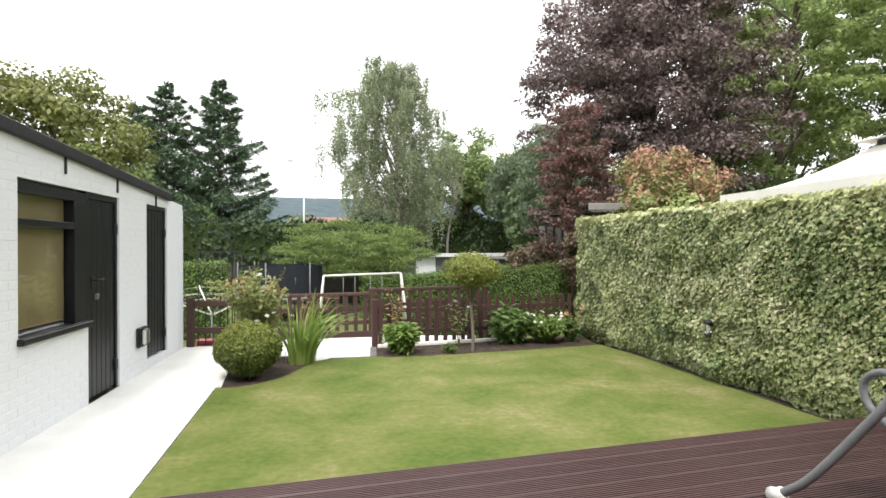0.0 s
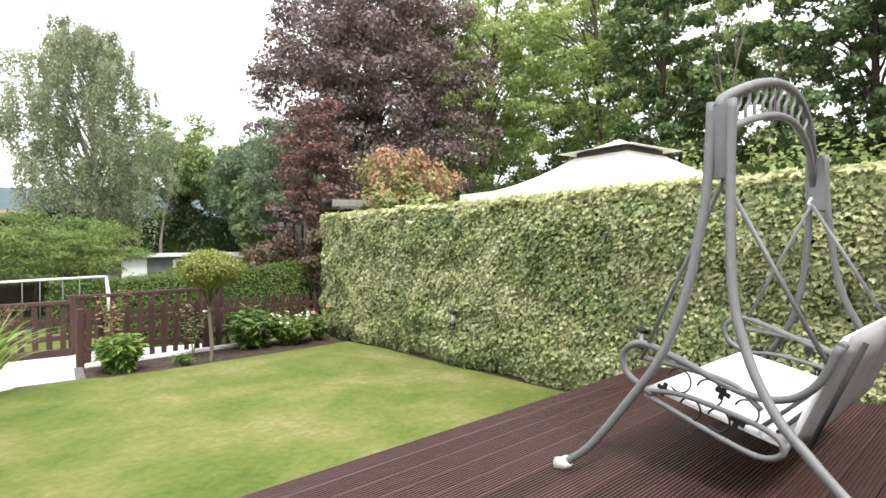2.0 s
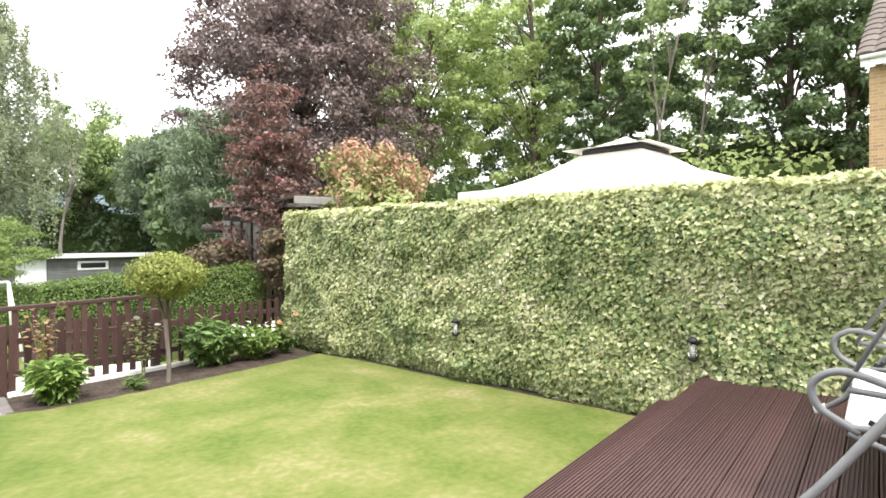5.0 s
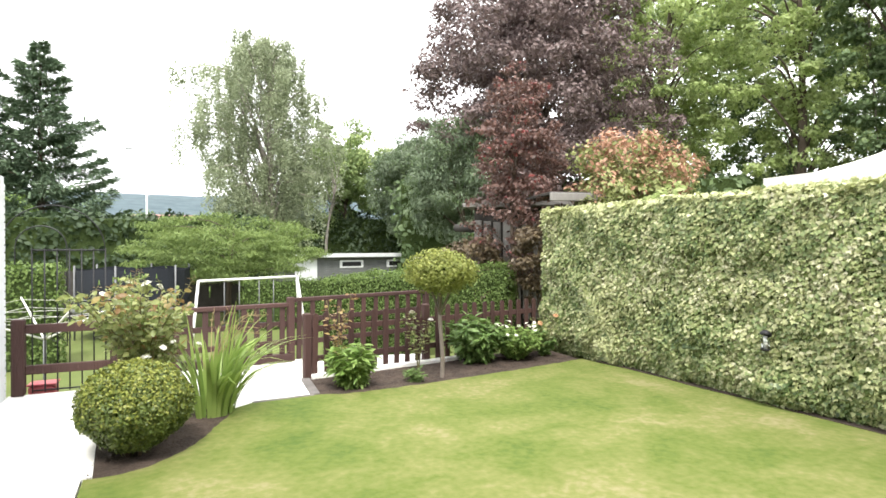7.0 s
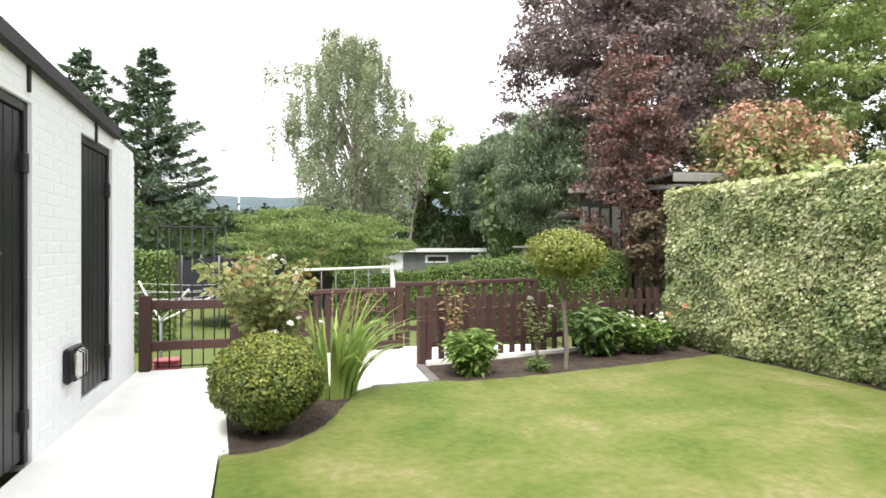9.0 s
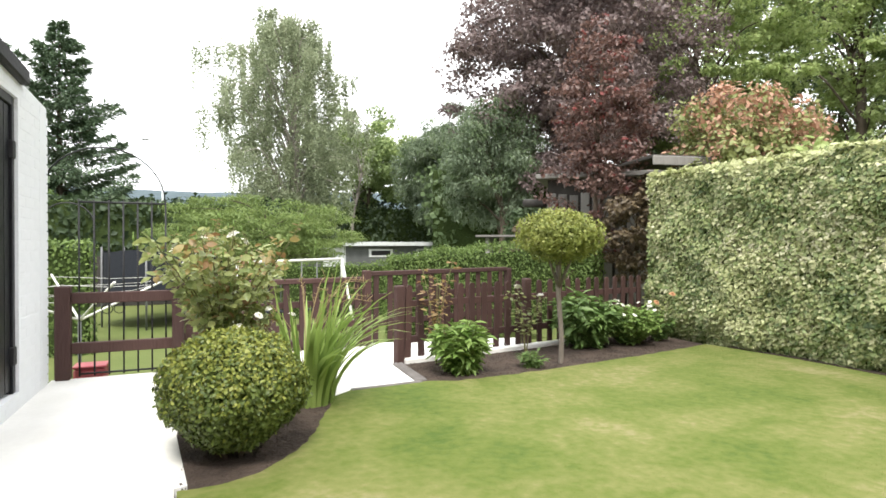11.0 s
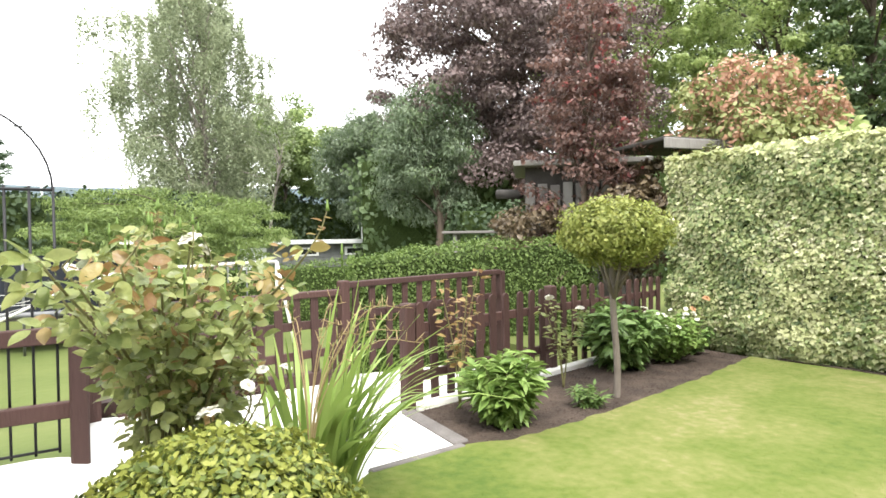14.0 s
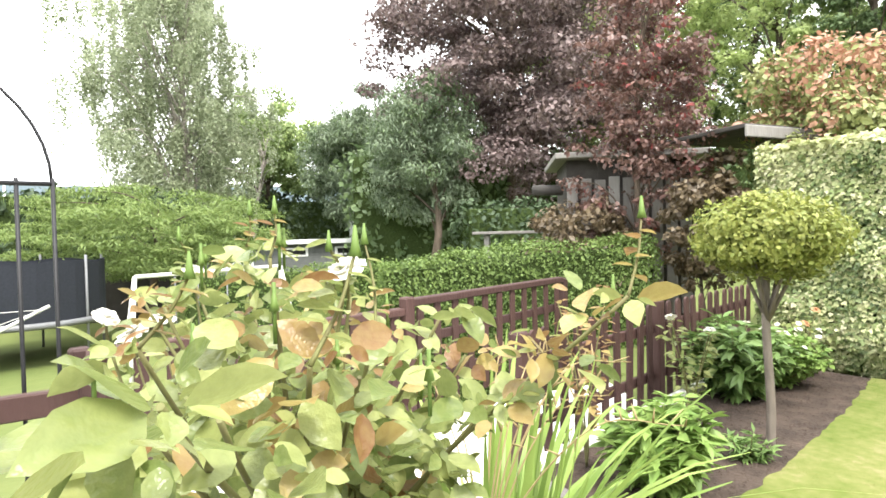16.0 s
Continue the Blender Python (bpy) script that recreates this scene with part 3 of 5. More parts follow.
lamp = thing("wall_lamp", "black and white bulkhead lamp on the shed wall", "lamp")
part("base", slab((SX + 0.008, 6.2, 0.33), (SX + 0.05, 6.47, 0.57), 0.015), M["black"], lamp)
part("diffuser", box(bmesh.new(), (SX + 0.05, 6.25, 0.35), (SX + 0.10, 6.43, 0.55), 0.03), M["cap"], lamp)
for i in range(3):
    y = 6.28 + i * 0.055
    part("guard_bar", tube([(SX + 0.05, y, 0.34), (SX + 0.105, y, 0.37), (SX + 0.105, y, 0.53), (SX + 0.05, y, 0.56)], 0.006, sides=6), M["black"], lamp)

# ---- ivy hedge ----
rng = np.random.default_rng(11)
ivy = thing("ivy_hedge", "tall clipped ivy hedge with variegated green and cream leaves", "hedge")
H_TOP, H0, H1 = 2.04, -4.0, 8.56
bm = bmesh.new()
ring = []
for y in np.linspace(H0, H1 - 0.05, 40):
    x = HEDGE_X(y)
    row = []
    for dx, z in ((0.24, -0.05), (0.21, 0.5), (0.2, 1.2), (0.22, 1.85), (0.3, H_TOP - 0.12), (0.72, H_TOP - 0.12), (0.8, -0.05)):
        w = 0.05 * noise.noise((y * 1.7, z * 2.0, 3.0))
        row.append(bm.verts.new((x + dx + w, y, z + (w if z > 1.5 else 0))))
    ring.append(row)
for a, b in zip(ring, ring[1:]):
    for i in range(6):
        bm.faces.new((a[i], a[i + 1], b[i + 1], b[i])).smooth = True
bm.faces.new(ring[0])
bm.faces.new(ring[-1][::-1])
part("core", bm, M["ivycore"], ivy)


def hedge_face(n, depth):
    y, z = rng.uniform(-1.0, H1, n), rng.uniform(YARD, H_TOP, n)
    w = np.array([0.09 * noise.noise((a * 1.3, b * 1.6, 1.0)) + 0.05 * noise.noise((a * 4.0, b * 4.5, 7.0)) for a, b in zip(y, z)])
    corner = np.maximum(0, z - (H_TOP - 0.15)) ** 2 * 4 + np.maximum(0, 0.25 - z) ** 2 * 1.2
    x = HEDGE_X(y) + 0.06 + w + corner + depth * rng.uniform(0, 1, n)
    return np.c_[x, y, z], np.c_[-np.ones(n), rng.normal(0, 0.4, n), rng.normal(0.5, 0.38, n)]


p, q = hedge_face(106000, 0.06)
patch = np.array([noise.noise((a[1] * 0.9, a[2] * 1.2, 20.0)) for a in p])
# paler leaves in noise patches and over the top 12 cm
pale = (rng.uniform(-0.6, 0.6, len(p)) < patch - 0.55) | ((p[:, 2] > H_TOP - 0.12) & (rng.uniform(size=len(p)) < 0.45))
scatter("leaf_layer", IVY, p[~pale], q[~pale], rng.uniform(0.024, 0.052, (~pale).sum()), M["ivy"], ivy, rng, droop=1.2)
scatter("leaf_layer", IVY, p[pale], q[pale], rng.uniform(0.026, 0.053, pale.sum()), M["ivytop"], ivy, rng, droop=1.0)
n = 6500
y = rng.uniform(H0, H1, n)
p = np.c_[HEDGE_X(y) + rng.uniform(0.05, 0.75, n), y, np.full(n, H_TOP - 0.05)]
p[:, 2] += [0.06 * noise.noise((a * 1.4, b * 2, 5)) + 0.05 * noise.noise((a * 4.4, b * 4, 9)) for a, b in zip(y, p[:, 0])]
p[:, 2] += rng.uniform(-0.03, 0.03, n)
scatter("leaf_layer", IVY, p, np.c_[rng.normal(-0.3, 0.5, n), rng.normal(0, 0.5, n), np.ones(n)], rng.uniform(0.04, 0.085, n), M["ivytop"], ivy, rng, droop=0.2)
n = 1500
p = np.c_[HEDGE_X(H1) + rng.uniform(0.1, 0.75, n), np.full(n, H1) - rng.uniform(0, 0.08, n), rng.uniform(0, H_TOP, n)]
scatter("leaf_layer", IVY, p, np.c_[rng.normal(0, 0.5, n), np.ones(n), rng.normal(0.2, 0.4, n)], rng.uniform(0.04, 0.085, n), M["ivy"], ivy, rng, droop=1.0)


# ---- fences ----
def picket_mesh(h, w=0.068, t=0.018):
    bm = bmesh.new()
    r = w / 2
    prof = [(-r, 0), (r, 0), (r, h - r)] + [(r * math.cos(a), h - r + r * math.sin(a)) for a in (math.pi * k / 6 for k in range(1, 6))] + [(-r, h - r)]
    a = [bm.verts.new((x, 0, z)) for x, z in prof]
    b = [bm.verts.new((x, t, z)) for x, z in prof]
    for i in range(len(prof)):
        j = (i + 1) % len(prof)
        bm.faces.new((a[i], a[j], b[j], b[i]))
    bm.faces.new(a[::-1])
    bm.faces.new(b)
    bmesh.ops.recalc_face_normals(bm, faces=bm.faces)
    data = bpy.data.meshes.new("picket")
    bm.to_mesh(data)
    bm.free()
    data.materials.append(M["fence"])
    return data


r_fence = random.Random(2)


def picket_fence(label, start, finish, z0, h, rails, gap=0.155, posts=(), top_rail=False):
    """A picket fence between two plan points: rails behind, posts, and one picket after another."""
    dx, dy = finish[0] - start[0], finish[1] - start[1]
    length = math.hypot(dx, dy)
    f = thing("picket_fence", label, "fence", group="brown garden fences", at=(start[0], start[1], z0), turn=math.degrees(math.atan2(dy, dx)))
    mesh = picket_mesh(h - 0.03)
    n = int(length / gap)
    for i in range(n):
        part("picket", mesh, None, f).matrix_basis = pose((i + 0.55) * length / n, -0.02, 0.03, r_fence.uniform(-1, 1), r_fence.uniform(-1.2, 1.2), 0)
    for z in rails:
        part("rail", slab((0, 0.002, z - 0.035), (length, 0.035, z + 0.035), 0.005), M["fence"], f)
    if top_rail:
        part("top_rail", slab((-0.03, -0.04, h - 0.02), (length + 0.03, 0.05, h + 0.035), 0.008), M["fence"], f)
    for x, ph in posts:
        part("post", slab((x - 0.045, -0.045, -0.1), (x + 0.045, 0.045, ph), 0.012), M["fence"], f)
    return f


picket_fence("dark brown picket fence with rounded tops beside the bed", (1.76, 8.03), (5.3, 8.62), -0.04, 0.74, (0.20, 0.55), posts=((0.0, 0.74), (1.62, 0.76)))
picket_fence("dark brown fence with flat top rail behind the path", (1.75, 9.2), (3.92, 9.82), -0.08, 0.83, (0.25, 0.56), 0.19, posts=((0.0, 0.88), (2.32, 0.85)), top_rail=True)
picket_fence("dark brown fence with flat top rail at the path's back edge", (-0.22, 8.9), (1.70, 9.2), -0.06, 0.75, (0.25, 0.5), 0.15, posts=((0.0, 0.8),), top_rail=True)
picket_fence("dark brown fence panel beside the iron gate", (-0.2, 8.15), (-0.2, 8.86), 0.0, 0.74, (0.2, 0.55), 0.15, posts=((0.0, 0.78),))
tagged(part("retaining_wall", slab((-0.22, 9.1, LOW), (1.75, 9.22, 0.04)), M["fence"]), "brown boarded edge below the back fence", "edging", kind="structure")

# iron-barred gate between the shed and the fence
gate = thing("garden_gate", "brown wooden gate with tall black iron bars", "gate", at=(-1.1, 8.2, 0))
part("post", slab((0.0, -0.05, 0.0), (0.11, 0.05, 0.76), 0.01), M["fence"], gate)
for z in (0.66, 0.25):
    part("rail", slab((0.11, -0.02, z - 0.045), (0.86, 0.03, z + 0.045), 0.006), M["fence"], gate)
for i in range(7):
    x = 0.16 + i * 0.107
    part("bar", tube([(x, 0.04, 0.01), (x, 0.04, 1.47)], 0.0075, sides=6), M["iron"], gate)
for z in (0.03, 1.45):
    part("cross_rod", tube([(0.16, 0.04, z), (0.80, 0.04, z)], 0.009, sides=6), M["iron"], gate)
for cx in (0.36, 0.45):
    part("scroll_ring", tube([(cx + 0.04 * math.cos(a), 0.04, 0.56 + 0.04 * math.sin(a)) for a in (2 * math.pi * k / 14 for k in range(15))], 0.004, sides=5), M["iron"], gate)
bow = [(0.34 + 0.46 * math.cos(a), 0.04, 1.45 + 0.46 * math.sin(a)) for a in (math.pi * k / 20 for k in range(21))]
part("bow", tube(bow, 0.006, sides=6), M["iron"], gate)


# ---- trees ----
def tree(name, label, at, height, radius, crown_base, leaf, material, n_clumps, per_clump, seed, trunk=0.2, squash=1.0, clump=0.28, droop=0.3, bark="bark", shape=DIAMOND, top=1.0, open_mid=0.35, second=None, flat=0.62):
    """A tree: tapered trunk, limbs out to the crown, and clumps of leaves with gaps between them."""
    rng = np.random.default_rng(seed)
    t = thing(name, label, "tree", at=at)
    bm = bmesh.new()
    lean = [(0, 0, -0.3), (rng.normal() * 0.03 * height, rng.normal() * 0.03 * height, height * 0.35), (rng.normal() * 0.04 * height, rng.normal() * 0.04 * height, height * 0.88)]
    spine = curve(lean, 8)
    tube(spine, trunk, trunk * 0.12, 8, bm)
    cz, rz = (height + crown_base) / 2, (height - crown_base) / 2
    d = rng.normal(size=(n_clumps, 3))
    d /= np.linalg.norm(d, axis=1, keepdims=True)
    reach = rng.uniform(open_mid, 1.0, n_clumps) ** 0.6
    c = d * reach[:, None]
    rr = radius * (1 - (1 - top) * np.clip((c[:, 2] + 1) / 2, 0, 1))
    c = np.c_[c[:, 0] * rr, c[:, 1] * rr * squash, cz + c[:, 2] * rz]
    for k in range(0, n_clumps, max(1, n_clumps // 26)):
        z = min(c[k][2] - 0.12 * height, height * 0.8)
        z = max(z, crown_base * 0.8)
        base = min(spine, key=lambda v: abs(v.z - z))
        mid = (Vector(c[k]) + base) / 2 + Vector((0, 0, 0.05 * height))
        part("limb", tube(curve([base, mid, c[k]], 4), trunk * 0.22, trunk * 0.04, 5), M[bark], t)
    part("trunk", bm, M[bark], t)
    size = clump * radius * rng.uniform(0.6, 1.25, n_clumps)
    idx = np.repeat(np.arange(n_clumps), per_clump)
    o = rng.normal(size=(len(idx), 3))
    o /= np.linalg.norm(o, axis=1, keepdims=True)
    o *= rng.uniform(0.25, 1.0, (len(idx), 1)) ** 0.5
    p = c[idx] + o * size[idx][:, None] * [1, 1, flat]
    nrm = o + rng.normal(size=o.shape) * 0.45 + [0, 0, 0.35]
    s = leaf * rng.uniform(0.6, 1.3, len(idx))
    if second:
        hot = rng.uniform(size=n_clumps)[idx] * 0.45 + 0.55 * rng.uniform(size=len(idx)) < second[1] * (0.4 + 0.9 * np.clip((p[:, 2] - crown_base) / (height - crown_base), 0, 1))
        scatter("crown", shape, p[~hot], nrm[~hot], s[~hot], material, t, rng, droop)
        scatter("crown", shape, p[hot], nrm[hot], s[hot], second[0], t, rng, droop)
    else:
        scatter("crown", shape, p, nrm, s, material, t, rng, droop)
    return t


def conifer(label, at, height, radius, seed):
    rng = np.random.default_rng(seed)
    t = thing("conifer", label, "tree", at=at, group="tall conifers")
    bm = tube([(0, 0, -0.3), (0, 0, height * 0.97)], 0.22, 0.02)
    pts, nrm, tips = [], [], []
    for lev in np.linspace(0.04, 0.985, 23):
        reach = radius * (1 - lev) ** 0.8 * (0.62 + 0.4 * min(1, lev * 6))
        turn = rng.uniform(0, 6)
        for k in range(7):
            a = turn + k * 0.9 + rng.uniform(-0.35, 0.35)
            r = reach * rng.uniform(0.5, 1.3) + 0.12
            z = lev * height + rng.uniform(-0.2, 0.2)
            out = np.array([math.cos(a), math.sin(a), 0])
            side = np.array([-out[1], out[0], 0])
            if r > 0.9 and k % 2:
                part("limb", tube([(0, 0, z), tuple(out * r * 0.8 + [0, 0, z + 0.10 * r])], 0.04, 0.01, 4), M["bark"], t)
            n = int(40 + 110 * r)
            u = rng.uniform(0.08, 1, n) ** 0.7
            w = rng.normal(size=n) * (0.05 + 0.17 * r * (1 - u) ** 0.6)
            q = out * (u * r)[:, None] + side * w[:, None] + [0, 0, z]
            q[:, 2] += 0.26 * r * u ** 1.7 - 0.35 * np.abs(w) + rng.normal(size=n) * 0.035
            pts.append(q)
            nrm.append(rng.normal(size=(n, 3)) * 0.45 + [0, 0, 1])
            tips.append(np.tile(out, (n, 1)) + side * np.sign(w)[:, None] * 0.6 + rng.normal(size=(n, 3)) * 0.35 + [0, 0, -0.1])
    part("trunk", bm, M["bark"], t)
    p = np.concatenate(pts)
    scatter("crown", LONG, p, np.concatenate(nrm), rng.uniform(0.16, 0.38, len(p)), M["conifer"], t, rng, 0.0, np.concatenate(tips))


def birch(at, height, radius, seed):
    """A weeping birch: long hanging strands of small leaves."""
    rng = np.random.default_rng(seed)
    t = thing("birch_tree", "tall weeping birch with pale green hanging foliage", "tree", at=at)
    bm = tube(curve([(0, 0, -0.3), (0.2, 0, height * 0.4), (0.1, 0, height * 0.93)], 8), 0.22, 0.03)
    tops = []
    for k in range(62):
        f = 0.30 + 0.67 * ((k + rng.uniform()) / 62)
        a = k * 2.4 + rng.uniform(-0.4, 0.4)
        r = radius * np.interp(f, [0.30, 0.42, 0.55, 0.72, 0.84, 0.93, 0.98], [0.55, 0.8, 1.0, 0.92, 0.72, 0.42, 0.2]) * (0.35 + 0.75 * rng.uniform() ** 0.7) * (0.78 if math.cos(a) > 0 else 0.96)
        z = height * f
        q = Vector((r * math.cos(a), r * math.sin(a), z))
        start = Vector((0.15, 0, max(z - 0.8 * r - 0.5, height * 0.14)))
        line = curve([start, (q.x * 0.5, q.y * 0.5, z + 0.02 * r), q], 5)
        part("limb", tube(line, 0.05, 0.01, 5), M["palebark"], t)
        for j in range(25):
            w = line[min(len(line) - 1, int(len(line) * (1 - 0.62 * rng.uniform() ** 1.7)))]
            tops.append((w + Vector(rng.normal(size=3) * [0.2, 0.2, 0.14]), r))
    part("trunk", bm, M["palebark"], t)
    pts = []
    for q, r in tops:
        n = 58
        drop = 0.6 + 2.2 * rng.uniform() ** 1.4
        u = rng.uniform(0, 1, n)
        w = np.c_[np.full(n, q.x), np.full(n, q.y), q.z - u * drop] + rng.normal(size=(n, 3)) * 0.065
        pts.append(w)
    p = np.concatenate(pts)
    p = p[p[:, 2] > height * 0.12]
    scatter("crown", DIAMOND, p, rng.normal(size=p.shape) + [0, -0.3, 0.3], rng.uniform(0.075, 0.14, len(p)), M["birch"], t, rng, 1.5)


def clipped_hedge(label, start, finish, width, z0, z1, material, leaf, density, seed, ragged=0.06, core="ivycore", fall=0.0):
    """A hedge along a line: a dark core and leaves over its faces."""
    rng = np.random.default_rng(seed)
    dx, dy = finish[0] - start[0], finish[1] - start[1]
    L = math.hypot(dx, dy)
    h = thing("hedge", label, "hedge", at=(*start, z0), turn=math.degrees(math.atan2(dy, dx)))
    H = z1 - z0
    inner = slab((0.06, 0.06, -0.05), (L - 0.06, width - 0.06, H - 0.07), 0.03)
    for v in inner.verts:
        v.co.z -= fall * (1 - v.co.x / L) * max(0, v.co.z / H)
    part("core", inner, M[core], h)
    pts, nr = [], []
    for area, o, u, v, nn in ((L * H, (0, 0, 0), (L, 0, 0), (0, 0, H), (0, -1, 0)), (L * width, (0, 0, H), (L, 0, 0), (0, width, 0), (0, 0, 1)), (H * width, (0, 0, 0), (0, width, 0), (0, 0, H), (-1, 0, 0)), (H * width, (L, 0, 0), (0, width, 0), (0, 0, H), (1, 0, 0))):
        n = int(area * density)
        a, b = rng.uniform(size=(n, 1)), rng.uniform(size=(n, 1))
        q = np.array(o) + a * np.array(u) + b * np.array(v)
        off = np.array([noise.noise(Vector(w) * 1.1) + 0.5 * noise.noise(Vector(w) * 3.0) for w in q]) * ragged * 1.6 + rng.normal(size=n) * ragged * 0.5
        pts.append(q + off[:, None] * np.array(nn))
        nr.append(np.array(nn) + rng.normal(size=(n, 3)) * 0.6)
    p = np.concatenate(pts)
    p[:, 2] -= fall * (1 - p[:, 0] / L) * np.clip(p[:, 2] / H, 0, 1)
    scatter("leaf_layer", DIAMOND, p, np.concatenate(nr), leaf * rng.uniform(0.6, 1.3, len(p)), material, h, rng, 0.2)


birch((3.6, 29.0, LOW), 12.7, 4.5, 21)
conifer("tall dark green conifer with layered branches", (-5.9, 32.2, LOW), 11.6, 4.3, 31)
conifer("tall dark green conifer with layered branches", (-9.0, 33.2, LOW), 11.6, 4.0, 32)
conifer("tall dark green conifer with layered branches", (-10.9, 34.3, LOW), 10.6, 4.0, 33)
tree("broadleaf_tree", "olive green broadleaf tree behind the shed", (-9.6, 23.0, LOW), 9.0, 2.9, 3.0, 0.20, M["olive"], 110, 170, 41)
tree("broadleaf_tree", "olive green broadleaf tree behind the shed", (-12.9, 22.0, LOW), 9.6, 3.2, 2.0, 0.20, M["olive"], 110, 150, 42)
tree("broadleaf_tree", "bright green broadleaf tree behind the shed", (-8.5, 22.0, LOW), 6.4, 2.2, 2.0, 0.18, M["lime"], 70, 150, 43)
tree("bush", "light green feathery bush by the dark hedge", (-6.8, 30.2, LOW), 4.6, 1.7, 0.3, 0.16, M["shrublight"], 60, 150, 44, trunk=0.08)
tree("copper_beech", "large copper beech with dark purple-brown leaves", (14.6, 22.5, 0), 16.5, 6.6, 1.2, 0.17, M["beech"], 640, 170, 51, trunk=0.45, clump=0.14, top=0.62, droop=0.5, open_mid=0.15, flat=0.45)
tree("purple_tree", "small upright purple-leaved plum tree", (6.02, 10.3, 0), 5.0, 1.3, 0.8, 0.075, M["purple"], 240, 46, 52, trunk=0.07, clump=0.17, top=0.42, droop=0.6, open_mid=0.1, flat=0.35, second=(M["plumred"], 0.16))
tree("broadleaf_tree", "dense green broadleaf tree", (9.2, 37.0, LOW), 10.6, 3.3, 3.4, 0.19, M["oak"], 170, 170, 53, trunk=0.22, clump=0.2, open_mid=0.15, second=(M["lime"], 0.2))
tree("broadleaf_tree", "grey-green drooping broadleaf tree", (12.1, 31.0, LOW), 9.6, 2.8, 2.4, 0.24, M["willow"], 230, 190, 54, droop=1.6, clump=0.23, open_mid=0.12, shape=LONG, second=(M["darkleaf"], 0.35))
tree("broadleaf_tree", "dark broadleaf tree in front of the copper beech", (10.3, 22.5, LOW), 7.8, 2.0, 2.6, 0.17, M["willow"], 190, 180, 55, droop=1.5, clump=0.3, open_mid=0.15, shape=LONG, second=(M["darkleaf"], 0.4))
tree("broadleaf_tree", "dead pale trunk with bare branches", (6.9, 30.3, LOW), 7.4, 0.8, 3.6, 0.12, M["birch"], 16, 5, 56, trunk=0.12, bark="palebark")
tree("acer_tree", "low spreading acer with feathery light green leaves", (1.5, 20.5, LOW), 3.4, 3.0, 1.1, 0.12, M["acer"], 210, 190, 57, trunk=0.12, clump=0.19, droop=0.5, shape=LONG, flat=0.16, open_mid=0.15)
# belt of tall trees beyond the neighbour's garden
BELT = [((20.5, 22.0), 17, 4.3, "lime", 61), ((24.0, 17.5), 19, 4.2, "lime", 62), ((24.5, 13.0), 17, 3.2, "darkleaf", 63), ((27.0, 4.4), 19, 4.0, "darkleaf", 65), ((30, -2), 19, 5, "darkleaf", 66), ((26, 27), 19, 5, "oak", 67), ((33, 15), 14, 4.5, "oak", 68), ((29.5, 21.5), 18, 4.6, "darkleaf", 69), ((26.0, 7.0), 18, 3.6, "darkleaf", 70)]
for (x, y), h, r, mname, seed in BELT:
    lab = {"lime": "tall light green broadleaf tree with airy crown", "oak": "tall green broadleaf tree", "darkleaf": "tall dark green broadleaf tree"}[mname]
    tree("broadleaf_tree", lab, (x, y, 0), h, r, 2.2, 0.19, M[mname], 270, 125, seed, trunk=0.28, clump=0.14, open_mid=0.2, flat=0.5, second=(M["oak"], 0.25))
for k, (x, y, h) in enumerate(((22.5, 9.3, 15), (23.3, 8.4, 13), (24.2, 14.6, 14), (22.0, 10.0, 12))):
    tree("sapling", "thin bare-stemmed young tree in the tree belt", (x, y, 0), h, 0.9, h * 0.5, 0.24, M["oak"], 14, 26, 96 + k, trunk=0.07, bark="greybark", clump=0.5)
clipped_hedge("bright green undergrowth beyond the gazebo", (19.5, 10.5), (22.5, 4.5), 1.5, 0, 4.2, M["lime"], 0.24, 45, 79, 0.7)
clipped_hedge("dark undergrowth below the tall trees", (9, 25.5), (31, 12), 2.5, 0, 4.4, M["darkleaf"], 0.3, 34, 71, 0.5)
clipped_hedge("dark undergrowth below the tall trees", (24.5, 13), (29, -8), 2.5, 0, 5.6, M["darkleaf"], 0.3, 34, 72, 0.5)
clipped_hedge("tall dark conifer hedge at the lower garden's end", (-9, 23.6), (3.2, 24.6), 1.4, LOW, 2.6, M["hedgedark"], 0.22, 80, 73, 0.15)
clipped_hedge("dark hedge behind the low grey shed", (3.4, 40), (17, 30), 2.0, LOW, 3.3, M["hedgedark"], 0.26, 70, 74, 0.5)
clipped_hedge("clipped green hedge beside the lower lawn", (-6.5, 13.6), (-1.8, 14.1), 0.8, LOW, 1.12, M["yew"], 0.07, 420, 75, 0.04)
clipped_hedge("clipped dark green hedge behind the fence", (2.6, 11.15), (5.6, 9.86), 0.7, LOW, 1.14, M["yew"], 0.04, 1900, 76, 0.06, fall=0.22)
tree("bush", "brown-leaved bush in front of the old shed", (5.35, 10.85, 0), 1.65, 0.7, 0.2, 0.085, M["brownleaf"], 60, 90, 58, trunk=0.03)
tree("bush", "brown and dark green leafy bush beside the old shed", (5.93, 9.35, 0), 2.25, 0.5, 0.4, 0.075, M["brownleaf"], 60, 80, 59, trunk=0.03)
clipped_hedge("low green hedge behind the children's swing", (1.7, 17.6), (6.4, 17.2), 0.8, LOW, 0.58, M["yew"], 0.06, 500, 78, 0.08)
# added leaf screen, its near-black green stands for shade below the beech
clipped_hedge("dark leaf screen standing for the shade under the copper beech", (8.6, 17.6), (14.5, 15.0), 1.5, LOW, 2.0, M["hedgedark"], 0.16, 120, 77, 0.2)


